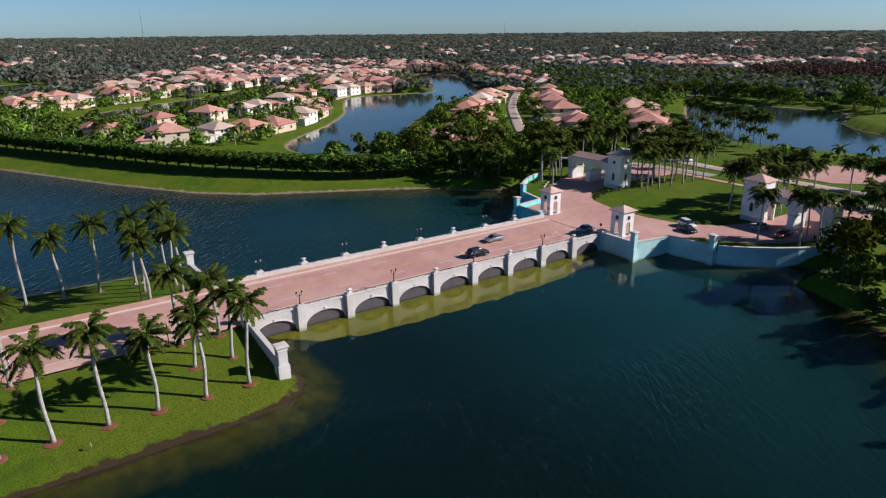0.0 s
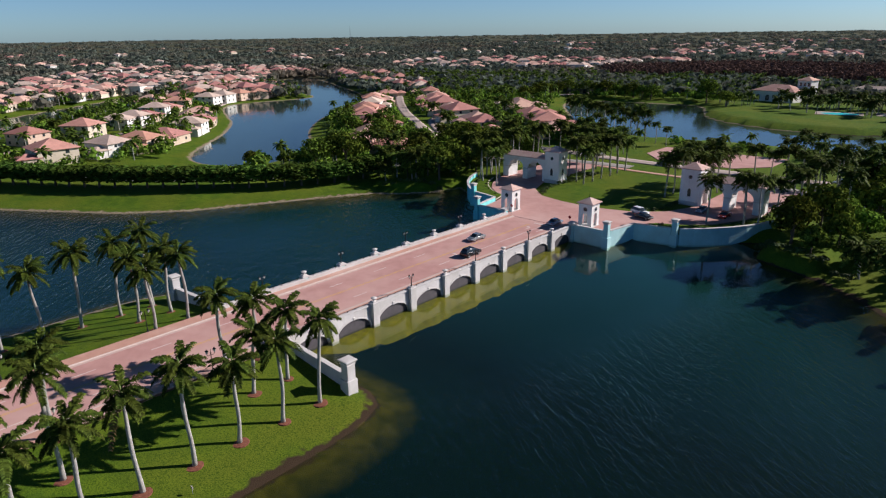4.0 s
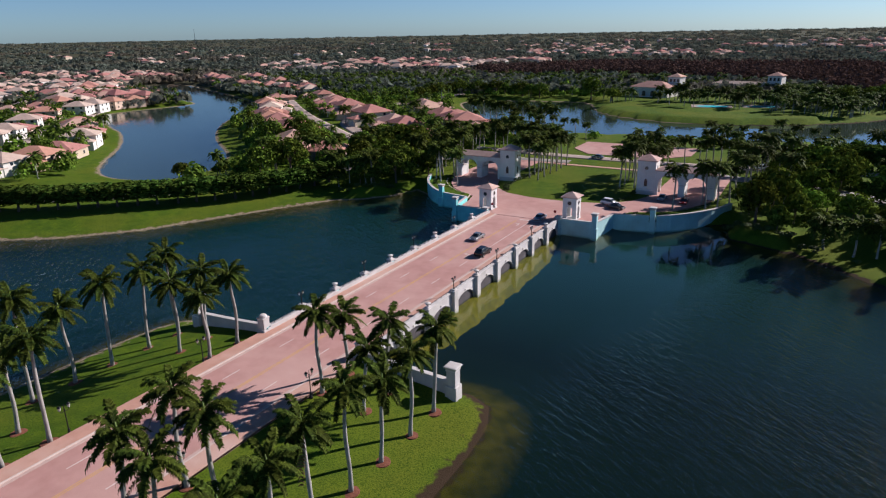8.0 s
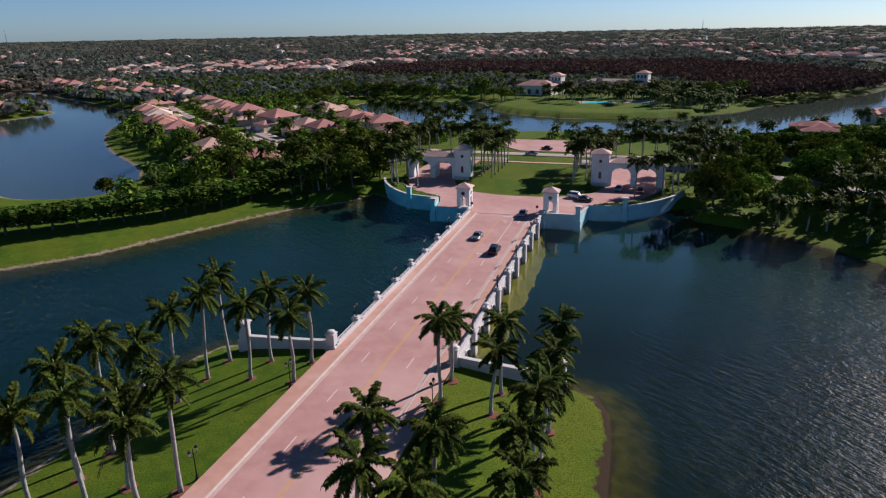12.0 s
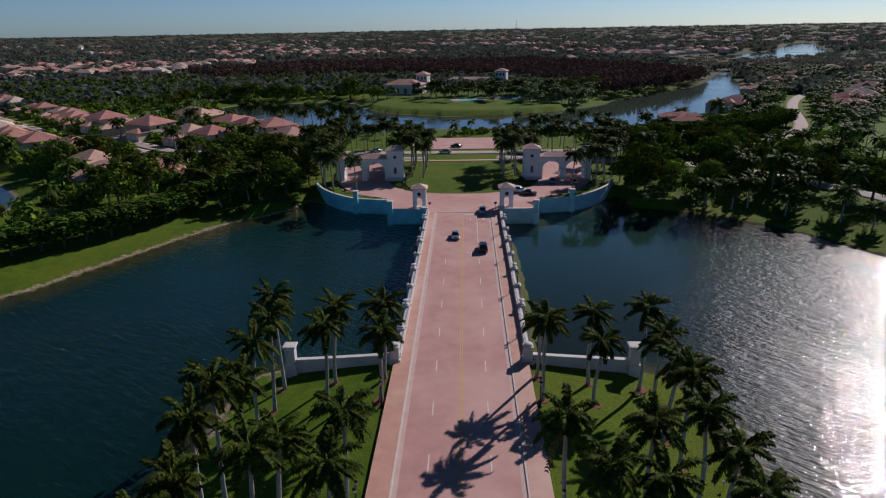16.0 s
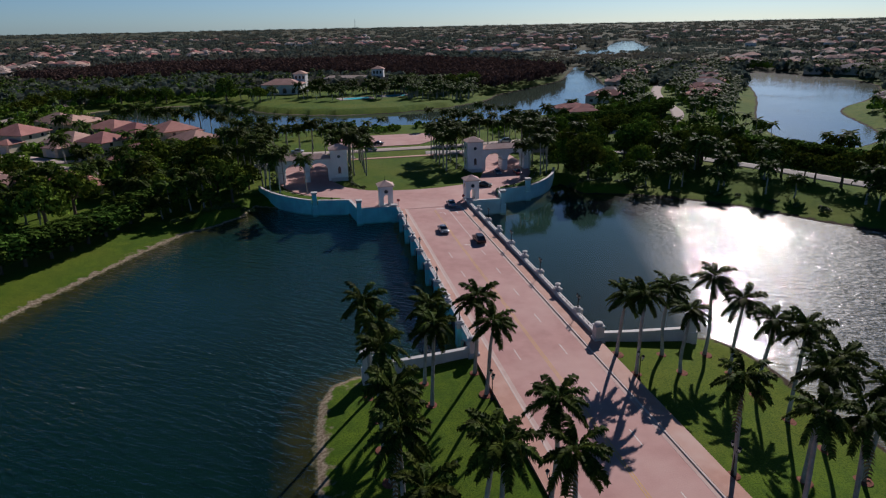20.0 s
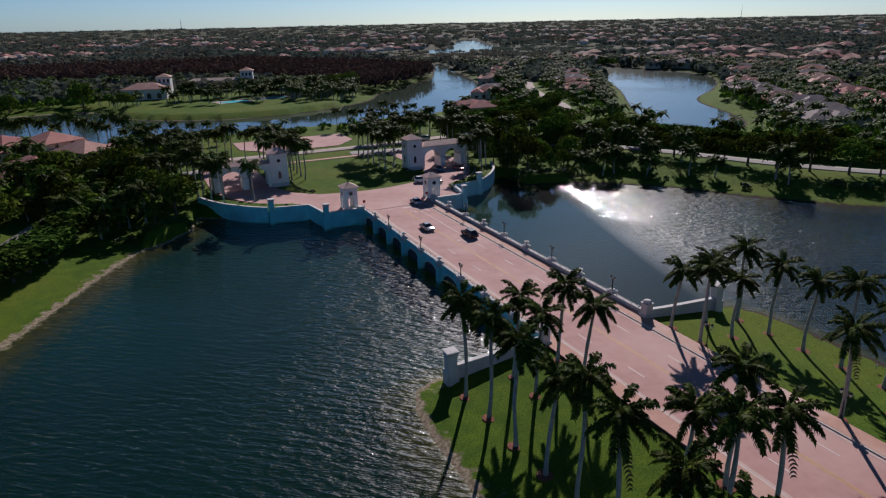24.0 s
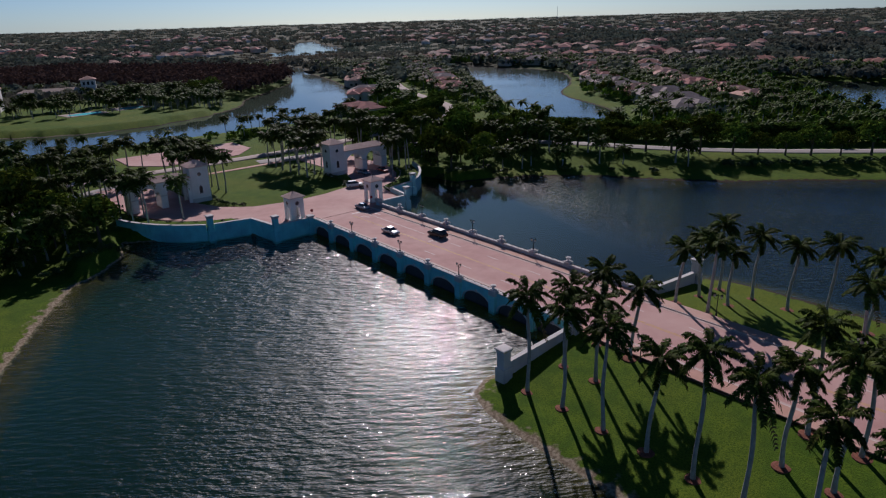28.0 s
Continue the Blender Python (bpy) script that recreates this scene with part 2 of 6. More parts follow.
def ground_material():
    """Lawn above the waterline, pale earth at the edge, algae in the shallows, and the deep water's dark teal painted
    onto the bed.
    """
    m = bpy.data.materials.new("lawn_and_lake_bed")
    m.use_nodes = True
    n, l = m.node_tree.nodes, m.node_tree.links
    bsdf = n["Principled BSDF"]
    bsdf.inputs["Roughness"].default_value = 0.95
    bsdf.inputs["Specular IOR Level"].default_value = 0.1
    geo = n.new("ShaderNodeNewGeometry")
    sep = n.new("ShaderNodeSeparateXYZ")
    l.new(geo.outputs["Position"], sep.inputs[0])

    def tex(s, d=5.0):
        t = n.new("ShaderNodeTexNoise")
        t.inputs["Scale"].default_value, t.inputs["Detail"].default_value = s, d
        l.new(geo.outputs["Position"], t.inputs["Vector"])
        return t.outputs["Fac"]

    def mr(fac, a, b, lo=0.0, hi=1.0):
        r = n.new("ShaderNodeMapRange")
        for k, v in enumerate((a, b, lo, hi)):
            r.inputs[k + 1].default_value = v
        l.new(fac, r.inputs[0])
        return r.outputs[0]

    def mix(fac, a, b):
        x = n.new("ShaderNodeMix")
        x.data_type = "RGBA"
        l.new(fac, x.inputs[0])
        for k, c in ((6, a), (7, b)):
            if isinstance(c, tuple):
                x.inputs[k].default_value = (*c, 1)
            else:
                l.new(c, x.inputs[k])
        return x.outputs[2]

    def add(a, b, op="ADD"):
        x = n.new("ShaderNodeMath")
        x.operation = op
        l.new(a, x.inputs[0])
        l.new(b, x.inputs[1]) if not isinstance(b, float) else None
        if isinstance(b, float):
            x.inputs[1].default_value = b
        return x.outputs[0]

    grass = mix(mr(tex(0.45), 0.36, 0.64), (0.100, 0.160, 0.009), (0.056, 0.112, 0.008))
    grass = mix(mr(tex(0.05, 4.0), 0.42, 0.68), grass, (0.130, 0.158, 0.014))
    grass = mix(mr(tex(5.0, 3.0), 0.42, 0.68), grass, (0.042, 0.080, 0.006))
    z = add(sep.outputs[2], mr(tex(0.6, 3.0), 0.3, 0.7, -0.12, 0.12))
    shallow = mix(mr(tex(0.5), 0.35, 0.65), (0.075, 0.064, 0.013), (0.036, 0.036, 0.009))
    # light lost in deep water, painted into the bed; darker south and east
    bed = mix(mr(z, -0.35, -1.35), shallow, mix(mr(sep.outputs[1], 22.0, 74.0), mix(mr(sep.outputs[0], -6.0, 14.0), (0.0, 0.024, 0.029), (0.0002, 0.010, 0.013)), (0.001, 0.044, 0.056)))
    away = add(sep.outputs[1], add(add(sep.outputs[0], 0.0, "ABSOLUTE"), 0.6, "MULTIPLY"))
    # far lakes: sky sheen and haze painted in as a paler, bluer bed
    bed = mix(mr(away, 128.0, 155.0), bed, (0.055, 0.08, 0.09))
    edge = mix(mr(tex(2.5), 0.4, 0.6), (0.34, 0.28, 0.20), (0.17, 0.13, 0.085))
    edge = mix(mr(sep.outputs[0], -4.0, 6.0), edge, (0.045, 0.030, 0.018))
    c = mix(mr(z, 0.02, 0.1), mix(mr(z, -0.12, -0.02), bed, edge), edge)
    scrub = mix(mr(tex(0.03), 0.4, 0.6), (0.055, 0.062, 0.03), (0.085, 0.08, 0.05))
    grass = mix(mr(away, 520.0, 680.0), grass, scrub)
    c = mix(mr(z, 0.16, 0.26), c, grass)
    l.new(c, bsdf.inputs["Base Color"])
    b = n.new("ShaderNodeBump")
    b.inputs["Strength"].default_value, b.inputs["Distance"].default_value = 1.0, 0.07
    l.new(tex(8.0, 4.0), b.inputs["Height"])
    l.new(b.outputs[0], bsdf.inputs["Normal"])
    return m


def water_material():
    """Clear tinted water: what lies below shows through, and ripples mirror the sky."""
    m = bpy.data.materials.new("lake_water")
    m.use_nodes = True
    n, l = m.node_tree.nodes, m.node_tree.links
    n.remove(n["Principled BSDF"])
    geo = n.new("ShaderNodeNewGeometry")

    def tex(scale, rot, stretch, detail=3.0, rough=0.55):
        mp = n.new("ShaderNodeMapping")
        mp.vector_type = "TEXTURE"
        mp.inputs["Rotation"].default_value = (0, 0, radians(rot))
        mp.inputs["Scale"].default_value = (stretch, 1.0, 1.0)
        l.new(geo.outputs["Position"], mp.inputs["Vector"])
        t = n.new("ShaderNodeTexNoise")
        t.inputs["Scale"].default_value, t.inputs["Detail"].default_value = scale, detail
        t.inputs["Roughness"].default_value = rough
        l.new(mp.outputs[0], t.inputs["Vector"])
        return t.outputs["Fac"]

    def math_(op, a, b):
        x = n.new("ShaderNodeMath")
        x.operation = op
        for k, v in ((0, a), (1, b)):
            if isinstance(v, float):
                x.inputs[k].default_value = v
            else:
                l.new(v, x.inputs[k])
        return x.outputs[0]

    gust = n.new("ShaderNodeMapRange")
    l.new(tex(0.02, -43, 1.6, 3.0), gust.inputs[0])
    for k, v in ((1, 0.36), (2, 0.62), (3, 0.25), (4, 1.0)):
        gust.inputs[k].default_value = v
    sep = n.new("ShaderNodeSeparateXYZ")
    l.new(geo.outputs["Position"], sep.inputs[0])

    def span(val, lo, hi, a, z):
        r = n.new("ShaderNodeMapRange")
        for k, v in ((1, lo), (2, hi), (3, a), (4, z)):
            r.inputs[k].default_value = v
        l.new(val, r.inputs[0])
        return r.outputs[0]

    # long ripples west of the bridge, short ones east of it
    swell = math_("MULTIPLY", tex(1.05, -38, 3.4, 2.0, 0.5), span(sep.outputs[0], 10.0, 50.0, 0.75, 0.5))
    waves = math_("ADD", swell, math_("MULTIPLY", tex(2.8, -35, 2.8, 2.0), span(sep.outputs[0], 10.0, 44.0, 0.25, 0.28)))
    waves = math_("MULTIPLY", waves, gust.outputs[0])
    # still water along the east face of the bridge
    still = math_("MAXIMUM", span(sep.outputs[0], -10.0, -13.0, 0.0, 1.0), span(math_("SUBTRACT", sep.outputs[0], math_("MULTIPLY", sep.outputs[1], 0.3)), 24.0, 38.0, 0.04, 1.0))
    waves = math_("MULTIPLY", waves, still)
    # the small lakes lie sheltered
    far = math_("ADD", sep.outputs[1], math_("MULTIPLY", math_("ABSOLUTE", sep.outputs[0], 0.0), 0.6))
    for val, lo, hi, a, z in ((far, 128.0, 150.0, 1.0, 0.10), (sep.outputs[1], 30.0, 85.0, 1.0, 0.9)):
        mr = n.new("ShaderNodeMapRange")
        for k, v in ((1, lo), (2, hi), (3, a), (4, z)):
            mr.inputs[k].default_value = v
        l.new(val, mr.inputs[0])
        waves = math_("MULTIPLY", waves, mr.outputs[0])
    # a lee of still water below the east terrace wall
    lee = []
    for val, lo, hi, a, z in ((sep.outputs[0], 2.0, 16.0, 0.0, 0.9), (sep.outputs[0], 30.0, 52.0, 1.0, 0.0), (sep.outputs[1], 36.0, 68.0, 0.0, 1.0)):
        mr = n.new("ShaderNodeMapRange")
        for k, v in ((1, lo), (2, hi), (3, a), (4, z)):
            mr.inputs[k].default_value = v
        l.new(val, mr.inputs[0])
        lee.append(mr.outputs[0])
    calm = math_("SUBTRACT", 1.0, math_("MULTIPLY", lee[0], math_("MULTIPLY", lee[1], lee[2])))
    waves = math_("MULTIPLY", waves, calm)
    b = n.new("ShaderNodeBump")
    b.inputs["Strength"].default_value, b.inputs["Distance"].default_value = 1.0, WAVE_DISTANCE
    l.new(waves, b.inputs["Height"])
    gloss = n.new("ShaderNodeBsdfGlossy")
    gloss.inputs["Roughness"].default_value = 0.075
    l.new(b.outputs[0], gloss.inputs["Normal"])
    # fine cat's-paws spread the glare
    wide = n.new("ShaderNodeBsdfGlossy")
    wide.inputs["Roughness"].default_value = 0.40
    wide.distribution = gloss.distribution = "BECKMANN"
    l.new(b.outputs[0], wide.inputs["Normal"])
    both = n.new("ShaderNodeMixShader")
    shelter = []
    for val, lo, hi, a, z in ((far, 128.0, 150.0, 1.0, 0.12), (sep.outputs[1], 10.0, 80.0, 0.9, 0.3), (sep.outputs[0], -6.0, 16.0, 0.42, 0.32)):
        mr = n.new("ShaderNodeMapRange")
        for k, v in ((1, lo), (2, hi), (3, a), (4, z)):
            mr.inputs[k].default_value = v
        l.new(val, mr.inputs[0])
        shelter.append(mr.outputs[0])
    l.new(math_("MULTIPLY", math_("MULTIPLY", calm, still), math_("MULTIPLY", shelter[0], math_("MULTIPLY", shelter[2], shelter[1]))), both.inputs[0])
    l.new(gloss.outputs[0], both.inputs[1])
    l.new(wide.outputs[0], both.inputs[2])
    clear = n.new("ShaderNodeBsdfTransparent")
    clear.inputs["Color"].default_value = (0.78, 0.84, 0.72, 1)
    lw = n.new("ShaderNodeLayerWeight")
    lw.inputs["Blend"].default_value = 0.5
    l.new(b.outputs[0], lw.inputs["Normal"])
    sheen = math_("ADD", math_("MULTIPLY", math_("POWER", lw.outputs["Facing"], 4.6), 0.97), 0.015)
    ms = n.new("ShaderNodeMixShader")
    l.new(sheen, ms.inputs[0])
    l.new(clear.outputs[0], ms.inputs[1])
    l.new(both.outputs[0], ms.inputs[2])
    l.new(ms.outputs[0], n["Material Output"].inputs["Surface"])
    return m


GROUND = ground_material()
WATER = water_material()

# ---- building helpers ----


def mesh_of(bm, name, material, smooth=False):
    bm.normal_update()
    me = bpy.data.meshes.new(name)
    bm.to_mesh(me)
    bm.free()
    if smooth:
        me.shade_smooth()
    me.materials.append(material)
    return me


def part(name, bm, material, parent=None, label="", smooth=False, m=None):
    """Links a bmesh, or shared mesh data, as one object under a thing or part."""
    me = bm if isinstance(bm, bpy.types.Mesh) else mesh_of(bm, name, material, smooth)
    ob = new(name, me)
    if m is not None:
        ob.matrix_basis = m
    if parent is not None:
        ob.parent = parent
    if label:
        ob["label"] = label
    return ob


def thing(name, label, category, m=None, group="", kind=""):
    ob = new(name)
    ob.empty_display_size = 0.3
    if m is not None:
        ob.matrix_basis = m
    return tagged(ob, label, category, group, kind)


def box(bm, x0, x1, y0, y1, z0, z1, bevel=0.0):
    got = bmesh.ops.create_cube(bm, size=1, matrix=Matrix.Translation(((x0 + x1) / 2, (y0 + y1) / 2, (z0 + z1) / 2))
                                @ Matrix.Diagonal((abs(x1 - x0), abs(y1 - y0), abs(z1 - z0), 1)))
    if bevel:
        edges = list({e for v in got["verts"] for e in v.link_edges})
        bmesh.ops.bevel(bm, geom=edges, offset=bevel, segments=2, affect="EDGES", profile=0.5)
    return bm


def boxed(*a, bevel=0.0):
    return box(bmesh.new(), *a, bevel=bevel)


def lathe(bm, profile, sides=10, m=None):
    """Turns (radius, z) pairs round the z axis."""
    rings = []
    for r, z in profile:
        ring = []
        for k in range(sides):
            a = 2 * math.pi * k / sides
            p = Vector((r * math.cos(a), r * math.sin(a), z))
            ring.append(bm.verts.new(m @ p if m else p))
        rings.append(ring)
    for a, b in zip(rings, rings[1:]):
        for k in range(sides):
            bm.faces.new((a[k], a[(k + 1) % sides], b[(k + 1) % sides], b[k]))
    if profile[0][0] > 1e-3:
        bm.faces.new(rings[0][::-1])
    if profile[-1][0] > 1e-3:
        bm.faces.new(rings[-1])
    return bm


def turned(profile, sides=10):
    return lathe(bmesh.new(), profile, sides)


def tube(bm, pts, radius, sides=6):
    """A round bar along points; radius may be a list."""
    rings = []
    for k, p in enumerate(pts):
        p = Vector(p)
        d = (Vector(pts[min(k + 1, len(pts) - 1)]) - Vector(pts[max(k - 1, 0)])).normalized()
        side = d.cross(Vector((0.3, 0.2, 1))).normalized() if abs(d.z) < 0.95 else d.cross(Vector((1, 0, 0))).normalized()
        up = side.cross(d)
        r = radius[k] if isinstance(radius, (list, tuple)) else radius
        rings.append([bm.verts.new(p + r * (math.cos(2 * math.pi * s / sides) * side + math.sin(2 * math.pi * s / sides) * up)) for s in range(sides)])
    for a, b in zip(rings, rings[1:]):
        for s in range(sides):
            bm.faces.new((a[s], a[(s + 1) % sides], b[(s + 1) % sides], b[s]))
    bm.faces.new(rings[0][::-1])
    bm.faces.new(rings[-1])
    return bm


def prism(bm, outline, z0, z1):
    """A flat slab with an outline of (x, y), counter-clockwise."""
    lo = [bm.verts.new((x, y, z0)) for x, y in outline]
    hi = [bm.verts.new((x, y, z1)) for x, y in outline]
    bm.faces.new(hi)
    bm.faces.new(lo[::-1])
    n = len(outline)
    for k in range(n):
        bm.faces.new((lo[k], lo[(k + 1) % n], hi[(k + 1) % n], hi[k]))
    return bm


def hip_roof(bm, x0, x1, y0, y1, z, h, eave=0.5, thick=0.18):
    """A hipped roof with a ridge along the longer side and an eave that overhangs."""
    x0, x1, y0, y1 = x0 - eave, x1 + eave, y0 - eave, y1 + eave
    w, d = x1 - x0, y1 - y0
    if w >= d:
        a, b = (x0 + d / 2, (y0 + y1) / 2, z + thick + h), (x1 - d / 2, (y0 + y1) / 2, z + thick + h)
    else:
        a, b = ((x0 + x1) / 2, y0 + w / 2, z + thick + h), ((x0 + x1) / 2, y1 - w / 2, z + thick + h)
    lo = [bm.verts.new((x, y, z)) for x, y in ((x0, y0), (x1, y0), (x1, y1), (x0, y1))]
    ed = [bm.verts.new((x, y, z + thick)) for x, y in ((x0, y0), (x1, y0), (x1, y1), (x0, y1))]
    bm.faces.new(lo[::-1])
    for k in range(4):
        bm.faces.new((lo[k], lo[(k + 1) % 4], ed[(k + 1) % 4], ed[k]))
    if abs(w - d) < 0.05:
        top = bm.verts.new(((x0 + x1) / 2, (y0 + y1) / 2, z + thick + h))
        for k in range(4):
            bm.faces.new((ed[k], ed[(k + 1) % 4], top))
        return bm
    va, vb = bm.verts.new(a), bm.verts.new(b)
    if w >= d:
        bm.faces.new((ed[0], ed[1], vb, va))
        bm.faces.new((ed[1], ed[2], vb))
        bm.faces.new((ed[2], ed[3], va, vb))
        bm.faces.new((ed[3], ed[0], va))
    else:
        bm.faces.new((ed[0], ed[1], va))
        bm.faces.new((ed[1], ed[2], vb, va))
        bm.faces.new((ed[2], ed[3], vb))
        bm.faces.new((ed[3], ed[0], va, vb))
    return bm


def arch_wall(bm, half, z0, spring, rise, top, depth_from, depth_to, width):
    """A wall panel in the x-z plane, y from depth_from to depth_to, half wide either side, with an arched opening."""
    steps = 14
    arc = [(-width, z0)] + [(-width * math.cos(math.pi * k / steps), spring + rise * math.sin(math.pi * k / steps)) for k in range(steps + 1)] + [(width, z0)]
    if spring - z0 < 1e-3:
        arc = arc[1:-1]
    out = [(x, top) for x, _ in arc]
    for y, flip in ((depth_from, False), (depth_to, True)):
        a = [bm.verts.new((x, y, z)) for x, z in arc]
        b = [bm.verts.new((x, y, z)) for x, z in out]
        for k in range(len(arc) - 1):
            if abs(out[k][0] - out[k + 1][0]) < 1e-6 and abs(arc[k][0] - arc[k + 1][0]) < 1e-6:
                continue
            f = (a[k], a[k + 1], b[k + 1], b[k])
            bm.faces.new(f[::-1] if flip else f)
        for s in (-1, 1):
            lo, hi = sorted((s * half, s * width))
            v = [bm.verts.new((lo, y, z0)), bm.verts.new((hi, y, z0)), bm.verts.new((hi, y, top)), bm.verts.new((lo, y, top))]
            bm.faces.new(v[::-1] if flip else v)
    for k in range(len(arc) - 1):
        (xa, za), (xb, zb) = arc[k], arc[k + 1]
        v = [bm.verts.new(p) for p in ((xa, depth_from, za), (xa, depth_to, za), (xb, depth_to, zb), (xb, depth_from, zb))]
        bm.faces.new(v)
    for x in (-half, half):
        v = [bm.verts.new(p) for p in ((x, depth_from, z0), (x, depth_to, z0), (x, depth_to, top), (x, depth_from, top))]
        bm.faces.new(v if x < 0 else v[::-1])
    v = [bm.verts.new(p) for p in ((-half, depth_from, top), (half, depth_from, top), (half, depth_to, top), (-half, depth_to, top))]
    bm.faces.new(v)
    return bm

# ---- the lie of the land ----


def smooth_line(pts, closed=True, rounds=3):
    """Corner cutting."""
    p = np.array(pts, float)
    for _ in range(rounds):
        q = np.roll(p, -1, 0) if closed else p[1:]
        a = p if closed else p[:-1]
        new_p = np.empty((2 * len(a), 2))
        new_p[0::2], new_p[1::2] = 0.75 * a + 0.25 * q, 0.25 * a + 0.75 * q
        p = new_p if closed else np.vstack([p[:1], new_p, p[-1:]])
    return p


main_left = [(-420, -420), (-420, -230), (-262, -88), (-182, -30), (-128, 0), (-99, 19), (-86, 33), (-77, 51), (-69, 67), (-61, 81), (-54, 87), (-49, 93), (-45, 106)]
main_wall = [(-38, 99), (-29.8, 91.5), (-21, 89.5), (-18, 80), (18, 80), (21, 89.5), (29.8, 91.5), (38, 99), (45, 104)]
main_right = [(47, 92), (57, 88), (70, 78), (81, 67), (90, 50), (102, 33), (117, 20), (132, 3), (175, -35), (262, -95), (420, -230), (420, -420)]
LAKES = [
    np.array(main_left[:-1] + [(-46, 104)] + main_wall + main_right, float),
    smooth_line([(-132, 78), (-156, 70), (-180, 84), (-212, 117), (-255, 148), (-283, 160), (-330, 184), (-352, 205), (-338, 262), (-355, 282), (-420, 300),
                 (-500, 340), (-560, 392), (-545, 420), (-430, 360), (-330, 308), (-282, 272), (-250, 215), (-226, 184), (-190, 150), (-160, 130), (-138, 110), (-131, 92)]),
    smooth_line([(-278, 22), (-312, 8), (-342, 16), (-368, 46), (-405, 92), (-440, 140), (-480, 185), (-470, 202), (-428, 175), (-385, 124), (-346, 82), (-302, 50)]),
    smooth_line([(-520, -26), (-640, -30), (-700, 0), (-600, 25), (-560, 14), (-515, 2)]),
    smooth_line([(-149, 325), (-162, 350), (-152, 366), (-131, 369), (-100, 374), (-76, 372), (-66, 342), (-52, 320), (-38, 307), (-22, 299), (-4, 292), (22, 295), (34, 299), (55, 308),
                 (76, 322), (90, 340), (99, 362), (118, 380), (158, 424), (182, 450), (209, 504), (236, 560), (266, 622), (282, 612), (245, 556), (232, 497), (199, 405), (183, 369), (171, 341),
                 (150, 306), (122, 276), (92, 254), (60, 238), (32, 230), (-10, 231), (-44, 224), (-66, 219), (-96, 256), (-124, 292)], rounds=2),
    smooth_line([(154, 124), (162, 158), (174, 186), (200, 224), (231, 264), (266, 314), (308, 384), (362, 468), (392, 452), (384, 412), (390, 366), (366, 316), (304, 259), (256, 230), (236, 208),
                 (225, 186), (214, 165), (198, 142), (178, 130)], rounds=2),
    smooth_line([(360, 878), (392, 990), (430, 994), (492, 1060), (566, 1160), (640, 1310), (750, 1510), (830, 1580), (705, 1320), (622, 1130), (598, 1048), (496, 900), (462, 898), (398, 832)], rounds=2),
    smooth_line([(258, 38), (286, 66), (314, 88), (340, 112), (366, 140), (400, 130), (412, 92), (404, 50), (350, 18), (290, 14)], rounds=2),
    smooth_line([(400, 590), (416, 632), (488, 704), (510, 694), (450, 616)], rounds=2),
    smooth_line([(608, 232), (668, 266), (716, 236), (650, 206)], rounds=2),
    smooth_line([(-1320, 234), (-1290, 276), (-1048, 220), (-1055, 195)], rounds=2),
]
CAUSEWAY = np.array([(-33.6, -440), (-32.3, -40), (-32.0, -10), (-31.4, -3.6), (-29.5, 0.8), (-26, 2.5), (-22, 2.0), (22, 2.0), (26, 2.5), (29.5, 0.8), (31.4, -3.6), (32.0, -10), (32.3, -40), (33.6, -440)], float)


def seg_distance(px, py, poly):
    """Distance to a closed outline, and whether inside it."""
    best = np.full(px.shape, 1e9)
    inside = np.zeros(px.shape, bool)
    for (ax, ay), (bx, by) in zip(poly, np.roll(poly, -1, 0)):
        dx, dy = bx - ax, by - ay
        t = np.clip(((px - ax) * dx + (py - ay) * dy) / (dx * dx + dy * dy + 1e-9), 0, 1)
        best = np.minimum(best, (px - ax - t * dx) ** 2 + (py - ay - t * dy) ** 2)
        if dy != 0:
            cross = ((ay > py) != (by > py)) & (px < dx * (py - ay) / dy + ax)
            inside ^= cross
    return np.sqrt(best), inside


def shore(px, py):
    """Metres from the shore: positive on land, negative in water."""
    px, py = np.asarray(px, float), np.asarray(py, float)
    out = np.full(px.shape, 1e9)
    for lake in LAKES:
        near = (px > lake[:, 0].min() - 60) & (px < lake[:, 0].max() + 60) & (py > lake[:, 1].min() - 60) & (py < lake[:, 1].max() + 60)
        if near.any():
            d, ins = seg_distance(px[near], py[near], lake)
            out[near] = np.minimum(out[near], np.where(ins, -d, d))
    d, ins = seg_distance(px, py, CAUSEWAY)
    return np.maximum(out, np.where(ins, d, -d))


DEPTHS = ([-40, -16, -9, -4, -1.5, 0, 1.1, 3, 7, 14, 21, 24, 60], [-3.6, -3.0, -2.2, -0.9, -0.4, -0.02, 0.24, 0.42, 0.62, 1.5, 2.35, 2.62, 2.65])


def rise(px, py):
    """The land climbs gently towards the horizon."""
    q = np.clip((np.hypot(px, py) - 1500) / 3300, 0, 1)
    return 27 * q * q * (3 - 2 * q)


